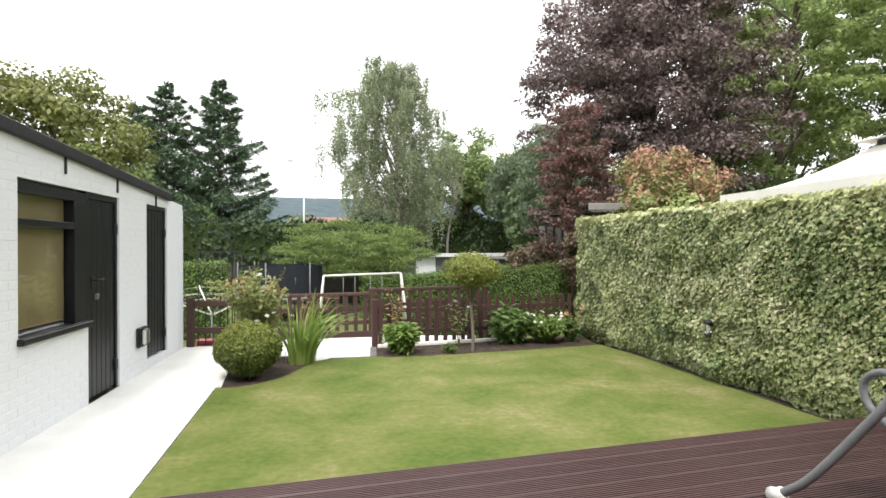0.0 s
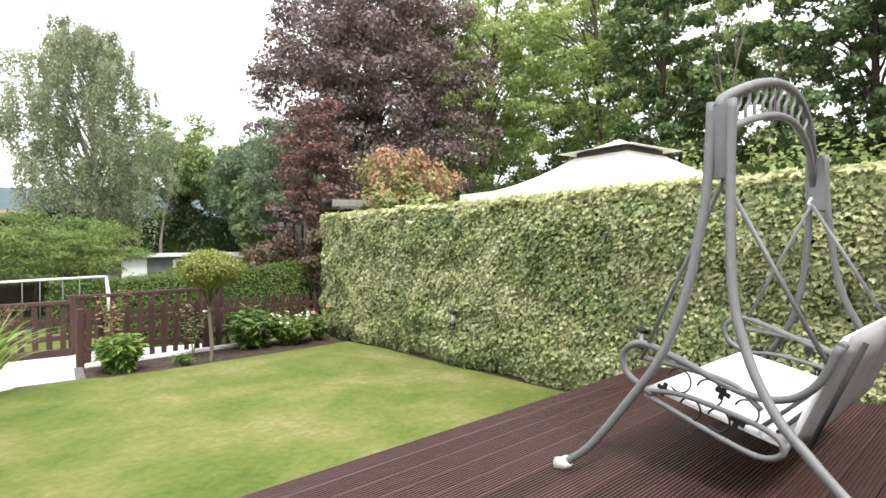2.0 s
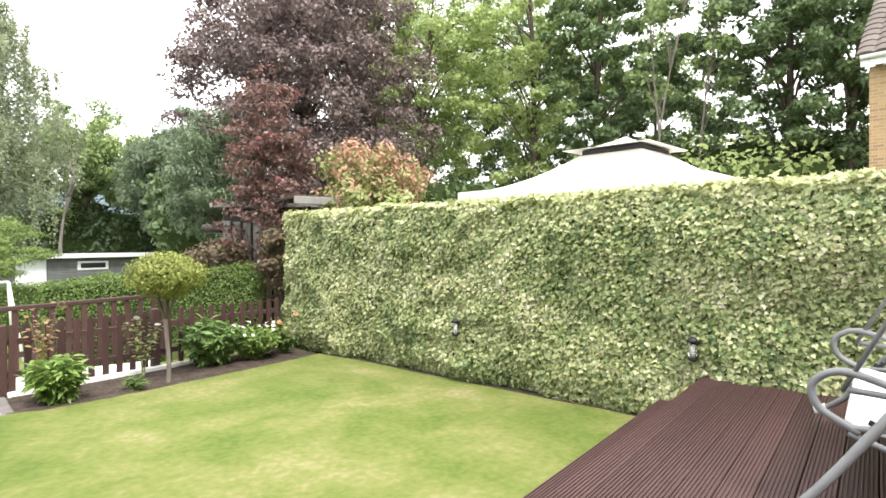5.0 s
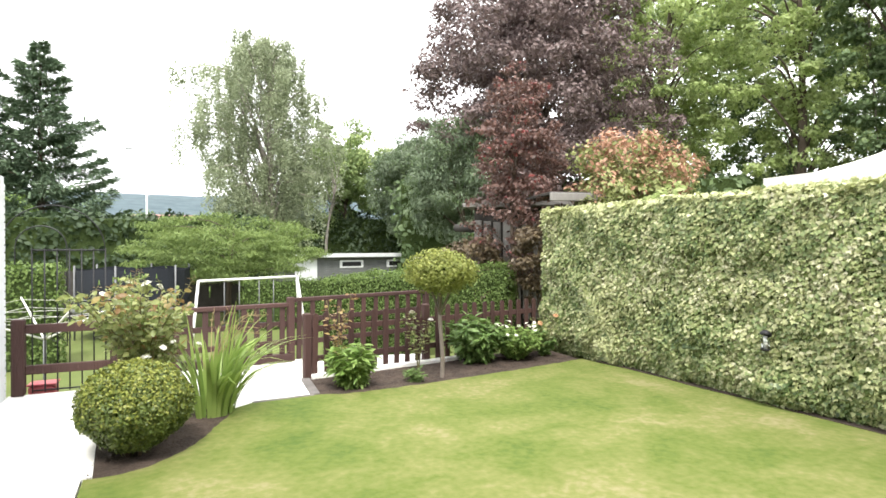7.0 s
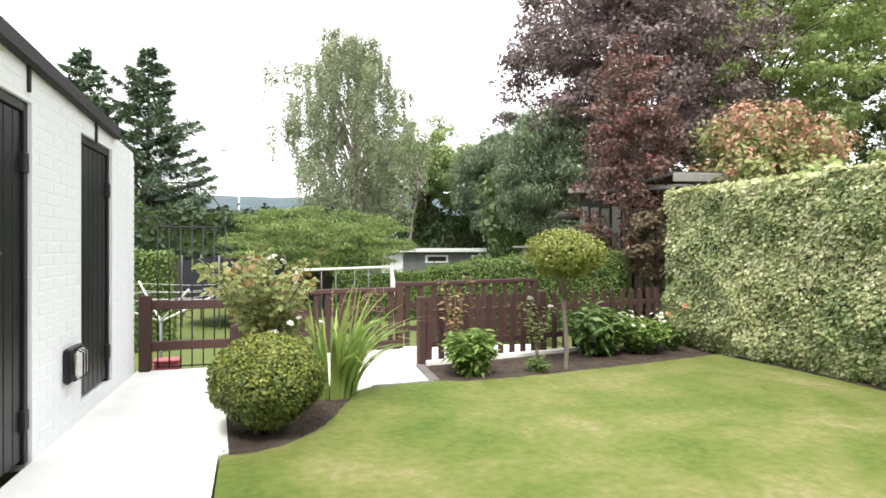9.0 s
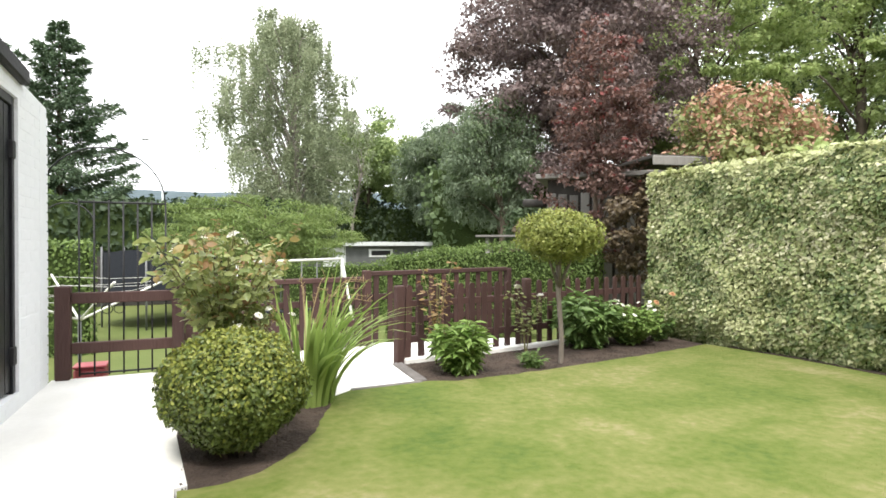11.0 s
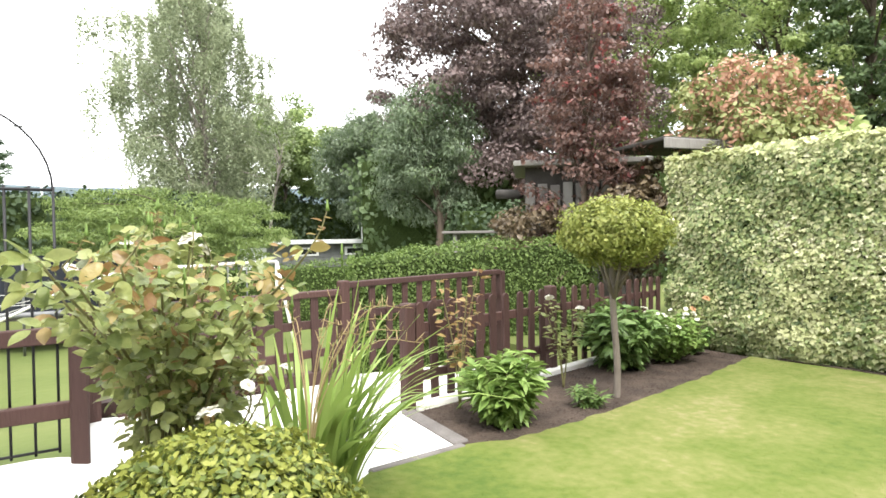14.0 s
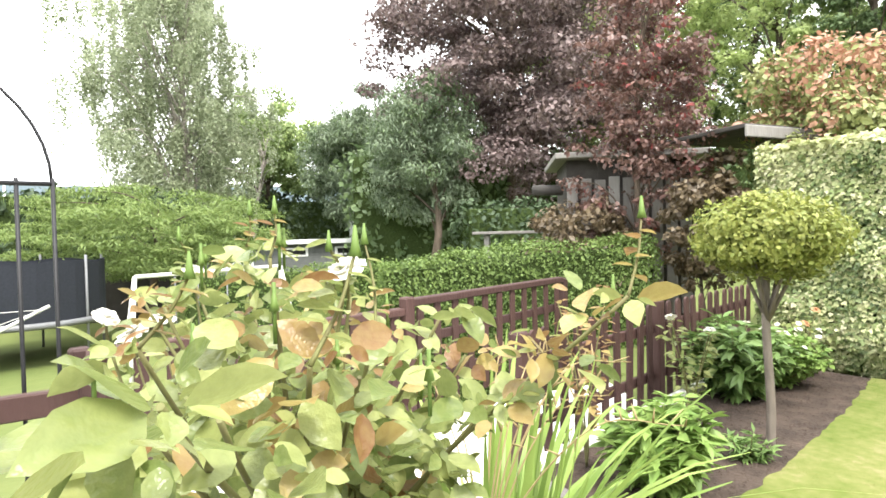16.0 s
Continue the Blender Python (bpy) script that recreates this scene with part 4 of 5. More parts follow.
# ---- garden swing on the decking ----
def garden_swing():
    s = thing("garden_swing", "grey steel garden swing seat with white cushions", "swing seat")
    z0, yc = DECK_Z, 0.63
    front = [(2.09, 0.045), (1.75, 0.05), (1.53, 0.068), (1.24, 0.113), (0.985, 0.196), (0.773, 0.328), (0.548, 0.489), (0.43, 0.62)]
    rear = [(2.09, 0.045), (1.75, 0.05), (1.3, 0.09), (1.04, 0.175), (0.854, 0.29), (0.75, 0.40), (0.64, 0.53), (0.43, 0.80)]
    tops = ((3.56, 3.27, 0.0), (5.03, 5.22, 0.17))
    for k, (xt, xb, dy) in enumerate(tops):
        dz = -0.08 * k
        for sgn in (1, -1):
            keys = [(xt + (xb - xt) * ((2.09 - z) / 1.66) ** 1.5, yc + dy + sgn * o, z + dz * (z - 0.43) / 1.66) for z, o in (front if sgn > 0 else rear)]
            part("leg", tube(curve(keys, 8), 0.0195, 0.0185, 10), M["steel"], s)
            x, y, z = keys[-1]
            foot = bmesh.new()
            d = Vector(keys[-1]) - Vector(keys[-2])
            tube([Vector(keys[-1]) - d * 0.14, Vector(keys[-1]) + d * 0.02, (x, y + sgn * 0.045, z0 + 0.012)], 0.028, 0.034, 10, foot)
            part("foot_cap", foot, M["cap"], s, "white plastic foot cap")
        part("joint_plate", slab((xt - 0.012, yc + dy - 0.045, 1.76 + dz), (xt + 0.012, yc + dy + 0.045, 2.08 + dz), 0.004), M["steel"], s)
    # arched top: two bows with slanting rods
    def arch(u, lift, start):
        return Vector((3.56 + 1.47 * u, yc + 0.02 + 0.17 * u, start - 0.09 * u + lift * (0.43 + 1.14 * u) * (1 - (2 * u - 1) ** 2) ** 0.5))
    part("top_bow", tube([arch(u, 0.30, 2.06) for u in np.linspace(0, 1, 25)], 0.024, sides=8), M["steel"], s)
    part("lower_bow", tube([arch(u, 0.27, 1.92) for u in np.linspace(0, 1, 25)], 0.020, sides=8), M["steel"], s)
    for i in range(11):
        u = 0.1 + 0.08 * i
        a, b = arch(u, 0.30, 2.06), arch(max(0.02, u - 0.03), 0.27, 1.92)
        m = (a + b) / 2
        part("scroll_rod", tube(curve([a, m + Vector((0.02, 0, 0.02)), m + Vector((-0.015, 0, -0.02)), b], 4), 0.008, sides=6), M["steel"], s)
    # hanging side frames of the seat
    for k, (x, dy) in enumerate(((3.60, 0.0), (4.93, 0.155))):
        y = yc + dy
        dz = -0.05 * k
        part("hanger", tube([(x - 0.02, y, 1.76 + dz), (x, y + 0.42, 0.92)], 0.010, sides=8), M["steel"], s)
        part("hanger", tube([(x - 0.02, y, 1.76 + dz), (x, y - 0.38, 1.02)], 0.010, sides=8), M["steel"], s)
        part("hook", tube([(x - 0.02, y, 1.80 + dz), (x - 0.02, y + 0.02, 1.77 + dz), (x - 0.02, y - 0.015, 1.74 + dz)], 0.008, sides=6), M["cap"], s)
        rail = [(x, y + 0.36, 0.76), (x, y + 0.50, 0.84), (x, y + 0.52, 0.94), (x, y + 0.42, 1.00), (x, y + 0.25, 0.96), (x, y - 0.05, 0.86), (x, y - 0.22, 0.86), (x, y - 0.34, 0.94), (x, y - 0.42, 1.10)]
        part("armrest", tube(curve(rail, 7), 0.0165, sides=10), M["steel"], s)
        part("armrest_rail", tube(curve([(x, y + 0.40, 0.93), (x, y + 0.22, 0.92), (x, y - 0.02, 0.885), (x, y - 0.14, 0.80)], 6), 0.0135, sides=8), M["steel"], s)
        low = [(x, y + 0.40, 0.775), (x, y + 0.2, 0.79), (x, y - 0.08, 0.745), (x, y - 0.2, 0.70), (x, y - 0.22, 0.64), (x, y - 0.12, 0.605), (x, y + 0.1, 0.66), (x, y + 0.40, 0.755)]
        part("side_loop", tube(curve(low, 7), 0.0135, sides=8), M["steel"], s)
        for j, (cy, cz, r) in enumerate(((0.22, 0.855, 0.055), (0.08, 0.825, 0.06), (0.17, 0.735, 0.05), (0.04, 0.715, 0.05), (-0.08, 0.78, 0.05))):
            ringp = [(x, y + cy + r * math.cos(a), cz + r * math.sin(a)) for a in (0.4 + 5.2 * q / 16 for q in range(17))]
            part("scroll", tube(ringp, 0.0048, sides=6), M["iron"], s)
        for cy, cz in ((0.02, 0.84), (-0.04, 0.73), (0.3, 0.80)):
            bm = bmesh.new()
            for q in range(4):
                a = q * math.pi / 2 + 0.4
                box(bm, (-0.004, 0.0, -0.012), (0.004, 0.035, 0.012), 0.003, pose(x, y + cy, cz, math.degrees(a), 0, 0))
            part("leaf_ornament", bm, M["iron"], s)
    bar = lambda a, b, r=0.016: part("crossbar", tube([a, b], r, sides=8), M["steel"], s)
    bar((3.60, yc + 0.38, 0.76), (4.93, yc + 0.535, 0.76))
    bar((3.60, yc - 0.22, 0.66), (4.93, yc - 0.065, 0.66))
    bar((3.60, yc - 0.42, 1.10), (4.93, yc - 0.265, 1.10))
    def pad(c0, c1, c2, thick, n=14):
        """A soft cushion over the parallelogram c0, c0 + c1, c0 + c2."""
        c0, c1, c2 = Vector(c0), Vector(c1), Vector(c2)
        up = c1.cross(c2).normalized()
        bm = bmesh.new()
        grid = {}
        for side in (1, -1):
            for i in range(n + 1):
                for j in range(n + 1):
                    u, v = i / n, j / n
                    edge = min(u, 1 - u, v, 1 - v)
                    if edge == 0 and side < 0:
                        grid[side, i, j] = grid[1, i, j]
                        continue
                    puff = thick * (1 - (1 - min(1, edge * 5)) ** 2.2)
                    puff *= 1 - 0.35 * math.exp(-((abs(u - 0.5)) / 0.02) ** 2)
                    grid[side, i, j] = bm.verts.new(c0 + c1 * u + c2 * v + up * side * puff / 2)
            for i in range(n):
                for j in range(n):
                    q = [grid[side, a, b] for a, b in ((i, j), (i + 1, j), (i + 1, j + 1), (i, j + 1))]
                    f = bm.faces.new(q if side > 0 else q[::-1])
                    f.smooth, f.material_index = True, 0 if side > 0 else 1
        return bm
    cushion = tagged(part("seat_cushion", pad((3.635, yc - 0.2, 0.655), (1.27, 0.15, 0), (0, 0.62, 0.125), 0.11), M["cushion"], s), "white padded seat cushion")
    cushion.data.materials.append(M["cushionback"])
    for dy, dz in ((-0.185, 0.715), (-0.13, 0.728)):
        part("piping", tube([(3.64, yc + dy, dz), (4.9, yc + dy + 0.15, dz)], 0.009, sides=6), M["charcoal"], cushion)
    back = tagged(part("back_cushion", pad((3.635, yc - 0.235, 0.66), (1.27, 0.15, 0), (0, -0.205, 0.48), -0.10), M["cushion"], s), "white padded back cushion with grey back and dark edge")
    back.data.materials.append(M["cushionback"])
    part("piping", tube([(3.63, yc - 0.30, 0.68), (3.63, yc - 0.49, 1.12)], 0.010, sides=6), M["charcoal"], back)


garden_swing()


# ---- lamps set in the hedge ----
def hedge_lantern(x, y, z):
    l = thing("lantern", "small black and glass lantern set into the ivy hedge", "lantern", group="hedge lanterns", at=(x, y, z), turn=0)
    part("bracket", slab((0.0, -0.012, 0.04), (0.16, 0.012, 0.065), 0.003), M["iron"], l)
    part("cap", tube([(0, 0, 0.075), (0, 0, 0.10), (0, 0, 0.115)], 0.055, 0.02, 10), M["iron"], l)
    part("glass_body", tube([(0, 0, -0.06), (0, 0, 0.075)], 0.035, 0.04, 10), M["glass"], l)
    part("lamp_tube", tube([(0, 0, -0.05), (0, 0, 0.05)], 0.014, 0.014, 8), M["cap"], l)
    part("base", tube([(0, 0, -0.085), (0, 0, -0.06)], 0.03, 0.045, 10), M["iron"], l)


hedge_lantern(5.50, 5.02, 0.56)
hedge_lantern(5.66, 2.43, 0.62)


# ---- planting ----
def clipped_ball(name, label, category, at, radii, leaf, mats, n, seed, trunk=None, inner=0.84, uneven=0.10, depth=0.86):
    rng = np.random.default_rng(seed)
    b = thing(name, label, category, at=at)
    rx, ry, rz = radii
    zc = (trunk or rz * 1.14)
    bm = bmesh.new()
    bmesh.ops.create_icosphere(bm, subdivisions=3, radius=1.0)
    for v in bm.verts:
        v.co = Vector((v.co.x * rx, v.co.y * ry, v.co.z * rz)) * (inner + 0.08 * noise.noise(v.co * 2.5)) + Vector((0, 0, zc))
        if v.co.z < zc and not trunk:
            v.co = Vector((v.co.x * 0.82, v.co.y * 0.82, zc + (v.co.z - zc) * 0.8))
    # dark hull, coloured as the shade seen through the leaf gaps
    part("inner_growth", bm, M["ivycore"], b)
    p, q = lump(rng, (0, 0, 0), (rx, ry, rz), n, uneven, 2.6)
    p *= rng.uniform(depth, 1.03, (n, 1))
    if not trunk:
        p[:, :2] *= (1 + 0.22 * np.minimum(p[:, 2:] / rz, 0))
    p[:, 2] += zc
    keep = p[:, 2] > 0.06
    p, q = p[keep], q[keep]
    q = q / np.linalg.norm(q, axis=1, keepdims=True) + rng.normal(size=q.shape) * 0.55
    # leaves of the second material grow more frequent towards the top
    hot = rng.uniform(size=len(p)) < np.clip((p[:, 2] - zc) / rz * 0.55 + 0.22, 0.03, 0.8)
    s = leaf * rng.uniform(0.6, 1.25, len(p))
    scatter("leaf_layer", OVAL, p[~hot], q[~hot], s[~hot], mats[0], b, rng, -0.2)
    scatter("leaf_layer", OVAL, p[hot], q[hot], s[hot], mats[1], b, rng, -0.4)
    if not trunk:
        for k in range(5):
            part("stem", tube([(0.05 * math.cos(k * 1.3), 0.05 * math.sin(k * 1.3), -0.03), (0.16 * math.cos(k * 1.3), 0.16 * math.sin(k * 1.3), zc - 0.1)], 0.014, 0.009, 6), M["bark"], b)
    if trunk:
        bm = tube(curve([(0, 0, -0.02), (0.01, 0, 0.25), (-0.02, 0.01, trunk * 0.6), (-0.03, 0, trunk)], 6), 0.027, 0.022, 9)
        for k in range(6):
            a = k * 1.05
            tube([(-0.02, 0, trunk * 0.6), (0.5 * rx * math.cos(a), 0.5 * ry * math.sin(a), trunk - 0.1 * rz)], 0.016, 0.006, 5, bm)
        part("trunk", bm, M["greybark"], b)
    return b


clipped_ball("box_bush", "rounded clipped box bush with small glossy green leaves", "bush", (0.165, 6.1, YARD), (0.392, 0.41, 0.32), 0.026, (M["box"], M["boxlight"]), 26000, 81)
clipped_ball("standard_tree", "small standard tree with golden-green clipped globe crown", "tree", (3.21, 7.42, YARD), (0.41, 0.41, 0.26), 0.034, (M["globe"], M["globe"]), 12000, 82, trunk=1.24, inner=0.62, uneven=0.26, depth=0.55)


def sword_clump(at, n, seed):
    """A clump of sword leaves with dry flower stalks."""
    rng = np.random.default_rng(seed)
    c = thing("iris_clump", "clump of tall green sword leaves with dry seed stalks", "plant", at=at)
    bm = bmesh.new()
    for i in range(n):
        a = rng.normal(-0.35, 0.8) if rng.uniform() < 0.55 else rng.uniform(0, 2 * math.pi)
        r0 = 0.2 * math.sqrt(rng.uniform())
        out = Vector((math.cos(a), math.sin(a), 0))
        L, lean, w = rng.uniform(0.6, 1.08), rng.uniform(0.05, 0.95) ** 1.15, rng.uniform(0.014, 0.026)
        side = Vector((-out.y, out.x, 0)) if rng.uniform() < 0.5 else out.cross(Vector((0.3, 0.2, 1))).normalized()
        prev = None
        for k in range(8):
            u = k / 7
            q = out * (r0 + L * 0.95 * lean * u ** 1.7) + Vector((0, 0, L * (u - 0.5 * lean ** 1.3 * u ** 3)))
            ww = w * (1 - u ** 2.5) + 0.0008
            pair = (bm.verts.new(q - side * ww + out * 0.004), bm.verts.new(q + side * ww))
            if prev:
                bm.faces.new((prev[0], prev[1], pair[1], pair[0])).smooth = True
            prev = pair
    tagged(part("sword_leaf", bm, M["iris"], c), kind="stuff")
    for i in range(11):
        a = rng.uniform(-1.0, 0.9) if i > 2 else rng.uniform(1.5, 4)
        L, reach = rng.uniform(0.75, 0.98), rng.uniform(0.15, 0.62)
        pts = curve([(0, 0, 0), (0.1 * reach * math.cos(a), 0.1 * reach * math.sin(a), L * 0.55), (0.55 * reach * math.cos(a), 0.55 * reach * math.sin(a), L * 0.95), (reach * math.cos(a), reach * math.sin(a), L * 0.97)], 6)
        bm = tube(pts, 0.004, 0.0015, 5)
        for k in range(9):
            q = pts[-1 - k] if k < len(pts) else pts[-1]
            d = Vector(rng.normal(size=3)) * 0.02
            tube([q, q + d + Vector((0, 0, 0.02))], 0.004, 0.001, 4, bm)
        part("dry_stalk", bm, M["dry"], c)


sword_clump((0.70, 7.0, YARD), 105, 83)


def rosette(bm, at, r, rng, layers=3):
    """An open bloom: rings of broad cupped petals round a tight heart, leaning at random."""
    turn = Euler((rng.uniform(-0.2, 0.9), rng.uniform(-0.5, 0.5), rng.uniform(-0.8, 0.8))).to_matrix()
    for ly in range(layers):
        n = 3 + 2 * ly
        lean = 0.25 + 1.05 * ly / max(1, layers - 1)
        size = r * (0.62 + 0.42 * ly / max(1, layers - 1))
        for k in range(n):
            a = 2 * math.pi * (k + 0.5 * (ly % 2)) / n + rng.uniform(-0.2, 0.2)
            tilt = lean + rng.uniform(-0.15, 0.15)
            out, sd, up = Vector((math.cos(a), math.sin(a), 0)), Vector((-math.sin(a), math.cos(a), 0)), Vector((0, 0, 1))
            grid = []
            for i in range(5):
                v = i / 4
                half = size * 0.62 * math.sin(math.pi * (0.12 + 0.62 * v))
                row = []
                for j in range(5):
                    u = j / 2 - 1
                    bend = tilt * (0.55 + 0.6 * v)
                    p = out * (size * v * math.sin(bend) + 0.05 * size - 0.32 * half * u * u) + up * size * (0.95 * v * math.cos(bend) - 0.12 * v * u * u + 0.04 * math.sin(9 * u + k)) + sd * half * u
                    row.append(bm.verts.new(Vector(at) + turn @ p))
                grid.append(row)
            for i in range(4):
                for j in range(4):
                    bm.faces.new((grid[i][j], grid[i][j + 1], grid[i + 1][j + 1], grid[i + 1][j])).smooth = True


LANCE = ([(0, 0, 0), (0, 0.45, -0.02), (0, 1, -0.14), (0.10, 0.2, 0.03), (0.17, 0.48, 0.04), (0.09, 0.8, -0.02), (-0.10, 0.2, 0.03), (-0.17, 0.48, 0.04), (-0.09, 0.8, -0.02)],
         [(0, 3, 4, 1), (1, 4, 5, 2), (0, 1, 7, 6), (1, 2, 8, 7)])
LEAFLET = ([(0, 0, 0), (0, 0.3, -0.03), (0, 0.58, -0.035), (0, 0.82, -0.05), (0, 1, -0.12),
            (0.19, 0.14, 0.03), (0.30, 0.38, 0.05), (0.28, 0.62, 0.04), (0.15, 0.84, -0.01),
            (-0.19, 0.14, 0.03), (-0.30, 0.38, 0.05), (-0.28, 0.62, 0.04), (-0.15, 0.84, -0.01)],
           [(0, 5, 6, 1), (1, 6, 7, 2), (2, 7, 8, 3), (3, 8, 4), (0, 1, 10, 9), (1, 2, 11, 10), (2, 3, 12, 11), (3, 4, 12)])


def rose_bush(at, seed):
    rng = np.random.default_rng(seed)
    b = thing("rose_bush", "white flowering rose bush with green and reddish leaves", "bush", at=at)
    spread = [(-0.23, 6.18, 1.11), (-0.16, 6.32, 1.05), (-0.2, 6.45, 1.0), (-0.05, 6.36, 1.08), (0.06, 6.46, 1.03), (-0.2, 6.62, 1.08), (0.0, 6.64, 1.14), (0.16, 6.6, 1.06), (0.32, 6.5, 0.93), (0.5, 6.34, 1.12),
              (0.36, 6.7, 1.06), (0.19, 6.79, 1.13), (0.46, 6.75, 0.96), (0.08, 6.92, 1.19), (-0.12, 6.95, 1.1), (0.3, 7.0, 1.08), (0.48, 7.05, 0.84), (0.1, 7.2, 1.19), (-0.12, 7.35, 1.1),
              (0.01, 7.36, 1.13), (-0.11, 7.62, 0.92), (0.25, 7.3, 0.98), (0.1, 6.62, 0.72), (0.35, 6.8, 0.66), (0.44, 6.9, 0.6), (0.0, 7.3, 0.6), (0.3, 7.25, 0.6), (0.2, 6.7, 0.86)]
    tips = [(x - at[0], y - at[1], z - at[2]) for x, y, z in spread]
    P, N, T, young = [], [], [], []
    for i, tp in enumerate(tips):
        a, top = Vector((rng.normal() * 0.05, rng.normal() * 0.05, 0)), Vector(tp)
        mid = Vector((tp[0] * 0.35, tp[1] * 0.35, tp[2] * 0.6))
        pts = curve([a, mid, top], 12)
        cane = part("cane", tube(pts, 0.009, 0.0035, 6), M["stem"], b)
        for k, q in enumerate(pts):
            u = k / (len(pts) - 1)
            if u < 0.3 or (u < 0.62 and k % 2):
                continue
            for j in range(1 + (k % 3 == 0)):
                ang = rng.uniform(0, 2 * math.pi)
                out = Vector((math.cos(ang), math.sin(ang), rng.uniform(-0.2, 0.45)))
                L = rng.uniform(0.07, 0.16) * (1.15 - 0.45 * u)
                for m in range(5):
                    w = (0.4, 0.4, 0.75, 0.75, 1.0)[m]
                    sgn = (1, -1, 1, -1, 0)[m]
                    sd = Vector((-out.y, out.x, 0)) * sgn
                    P.append(q + out * L * w + sd * 0.012)
                    tip = out * (0.5 if sgn else 1) + sd
                    T.append(tip)
                    N.append(Vector((rng.normal() * 0.75, rng.normal() * 0.75 - 0.2, 0.9)))
                    young.append(rng.uniform() < (0.6 if u > 0.75 and i > 2 and i % 3 == 0 else 0.06))
    P, N, T, young = (np.array(v) for v in (P, N, T, young))
    s = 0.026 + 0.054 * rng.uniform(size=len(P)) ** 1.3
    for sel, mt, nm in ((~young, M["rose"], "leaf_spray"), (young, M["rosered"], "young_leaf_spray")):
        scatter(nm, LEAFLET, P[sel], N[sel], s[sel], mt, b, rng, 0.3, T[sel])
    blooms = [(0.19, 6.78, 1.16, 0.042), (-0.11, 7.66, 0.95, 0.05), (-0.04, 7.6, 1.0, 0.04), (0.01, 7.36, 1.15, 0.028), (0.2, 6.5, 0.58, 0.042), (0.33, 6.52, 0.65, 0.026), (0.6, 7.0, 0.59, 0.026), (0.4, 6.6, 0.68, 0.022), (-0.2, 7.3, 1.05, 0.03), (0.28, 7.05, 1.12, 0.03)]
    for x, y, z, r in blooms:
        q = Vector((x, y, z)) - Vector(at)
        bm = bmesh.new()
        rosette(bm, q, r, rng, 4)
        bloom = part("bloom", bm, M["petal"], b, "open white rose bloom")
        part("bloom_stalk", tube(curve([q + Vector((0, 0, 0.004)), q + Vector((0.01, 0.02, -0.08)), q * 0.8 + Vector((0, 0, -0.08))], 5), 0.0035, sides=6), M["stem"], bloom)
    for i in range(9):
        foot = Vector(tips[(i * 2 + 3) % 20])
        head = foot + Vector((rng.normal() * 0.04, rng.normal() * 0.04, rng.uniform(0.08, 0.17)))
        shoot = part("shoot", tube(curve([foot, foot.lerp(head, 0.5) + Vector((0.008, 0, 0)), head], 6), 0.0032, 0.002, 6), M["stem"], b)
        bm = tube([head - Vector((0, 0, 0.006)), head + Vector((0, 0, 0.008)), head + Vector((0, 0, 0.034))], 0.009, 0.002, 7)
        part("bud", bm, M["shrublight"], shoot)
        n = 6
        hh = np.array([foot.lerp(head, 0.25 + 0.11 * k) for k in range(n)])
        tt = np.array([(math.cos(k * 2.4), math.sin(k * 2.4), 0.5) for k in range(n)])
        scatter("young_leaf_spray", LEAFLET, hh, np.array([(0.3, 0.1, 1.0)] * n), rng.uniform(0.03, 0.05, n), M["rosered"] if i % 2 else M["rose"], shoot, rng, 0.25, tt)
    for i in range(22):
        tp = Vector(tips[rng.integers(len(tips))]) + Vector(rng.normal(size=3) * [0.07, 0.07, 0.02])
        bm = tube([tp - Vector((0, 0, 0.06)), tp - Vector((0, 0, 0.012)), tp + Vector((0, 0, 0.004)), tp + Vector((0, 0, 0.03))], 0.003, 0.003, 6)
        tube([tp - Vector((0, 0, 0.012)), tp, tp + Vector((0, 0, 0.022))], 0.008, 0.002, 6, bm)
        part("bud", bm, M["shrublight"], b)
    return b


rose_bush((0.13, 6.95, YARD), 84)


def leafy_shrub(label, at, radius, height, leaf, mats, n, seed, shape=OVAL, up=0.4, flowers=0):
    """A low shrub: stems fanning up with leaves along them."""
    rng = np.random.default_rng(seed)
    b = thing("shrub", label, "shrub", at=at)
    P, N, T = [], [], []
    bm = bmesh.new()
    for i in range(n):
        a, r = rng.uniform(0, 2 * math.pi), radius * math.sqrt(rng.uniform(0.02, 1))
        h = height * rng.uniform(0.55, 1.0) * (1 - 0.35 * (r / radius) ** 2)
        top = Vector((r * math.cos(a), r * math.sin(a), h))
        pts = curve([(top.x * 0.15, top.y * 0.15, 0), (top.x * 0.55, top.y * 0.55, h * 0.55), top], 6)
        tube(pts, 0.005, 0.002, 5, bm)
        for k, q in enumerate(pts[2:]):
            for j in range(3):
                g = rng.uniform(0, 2 * math.pi)
                P.append(q)
                T.append((math.cos(g), math.sin(g), rng.uniform(-0.2, up)))
                N.append((rng.normal() * 0.4, rng.normal() * 0.4, 1))
    part("stem", bm, M["stem"], b)
    P, N, T = np.array(P), np.array(N), np.array(T)
    scatter("leaves", shape, P, N, leaf * rng.uniform(0.6, 1.3, len(P)), mats, b, rng, 0.1, T)
    for i in range(flowers):
        a = rng.uniform(0, 2 * math.pi)
        q = bmesh.new()
        rosette(q, (radius * 0.8 * math.cos(a), radius * 0.8 * math.sin(a), height * rng.uniform(0.75, 1.05)), 0.022, rng, 2)
        part("bloom", q, M["petal"], b)
    return b


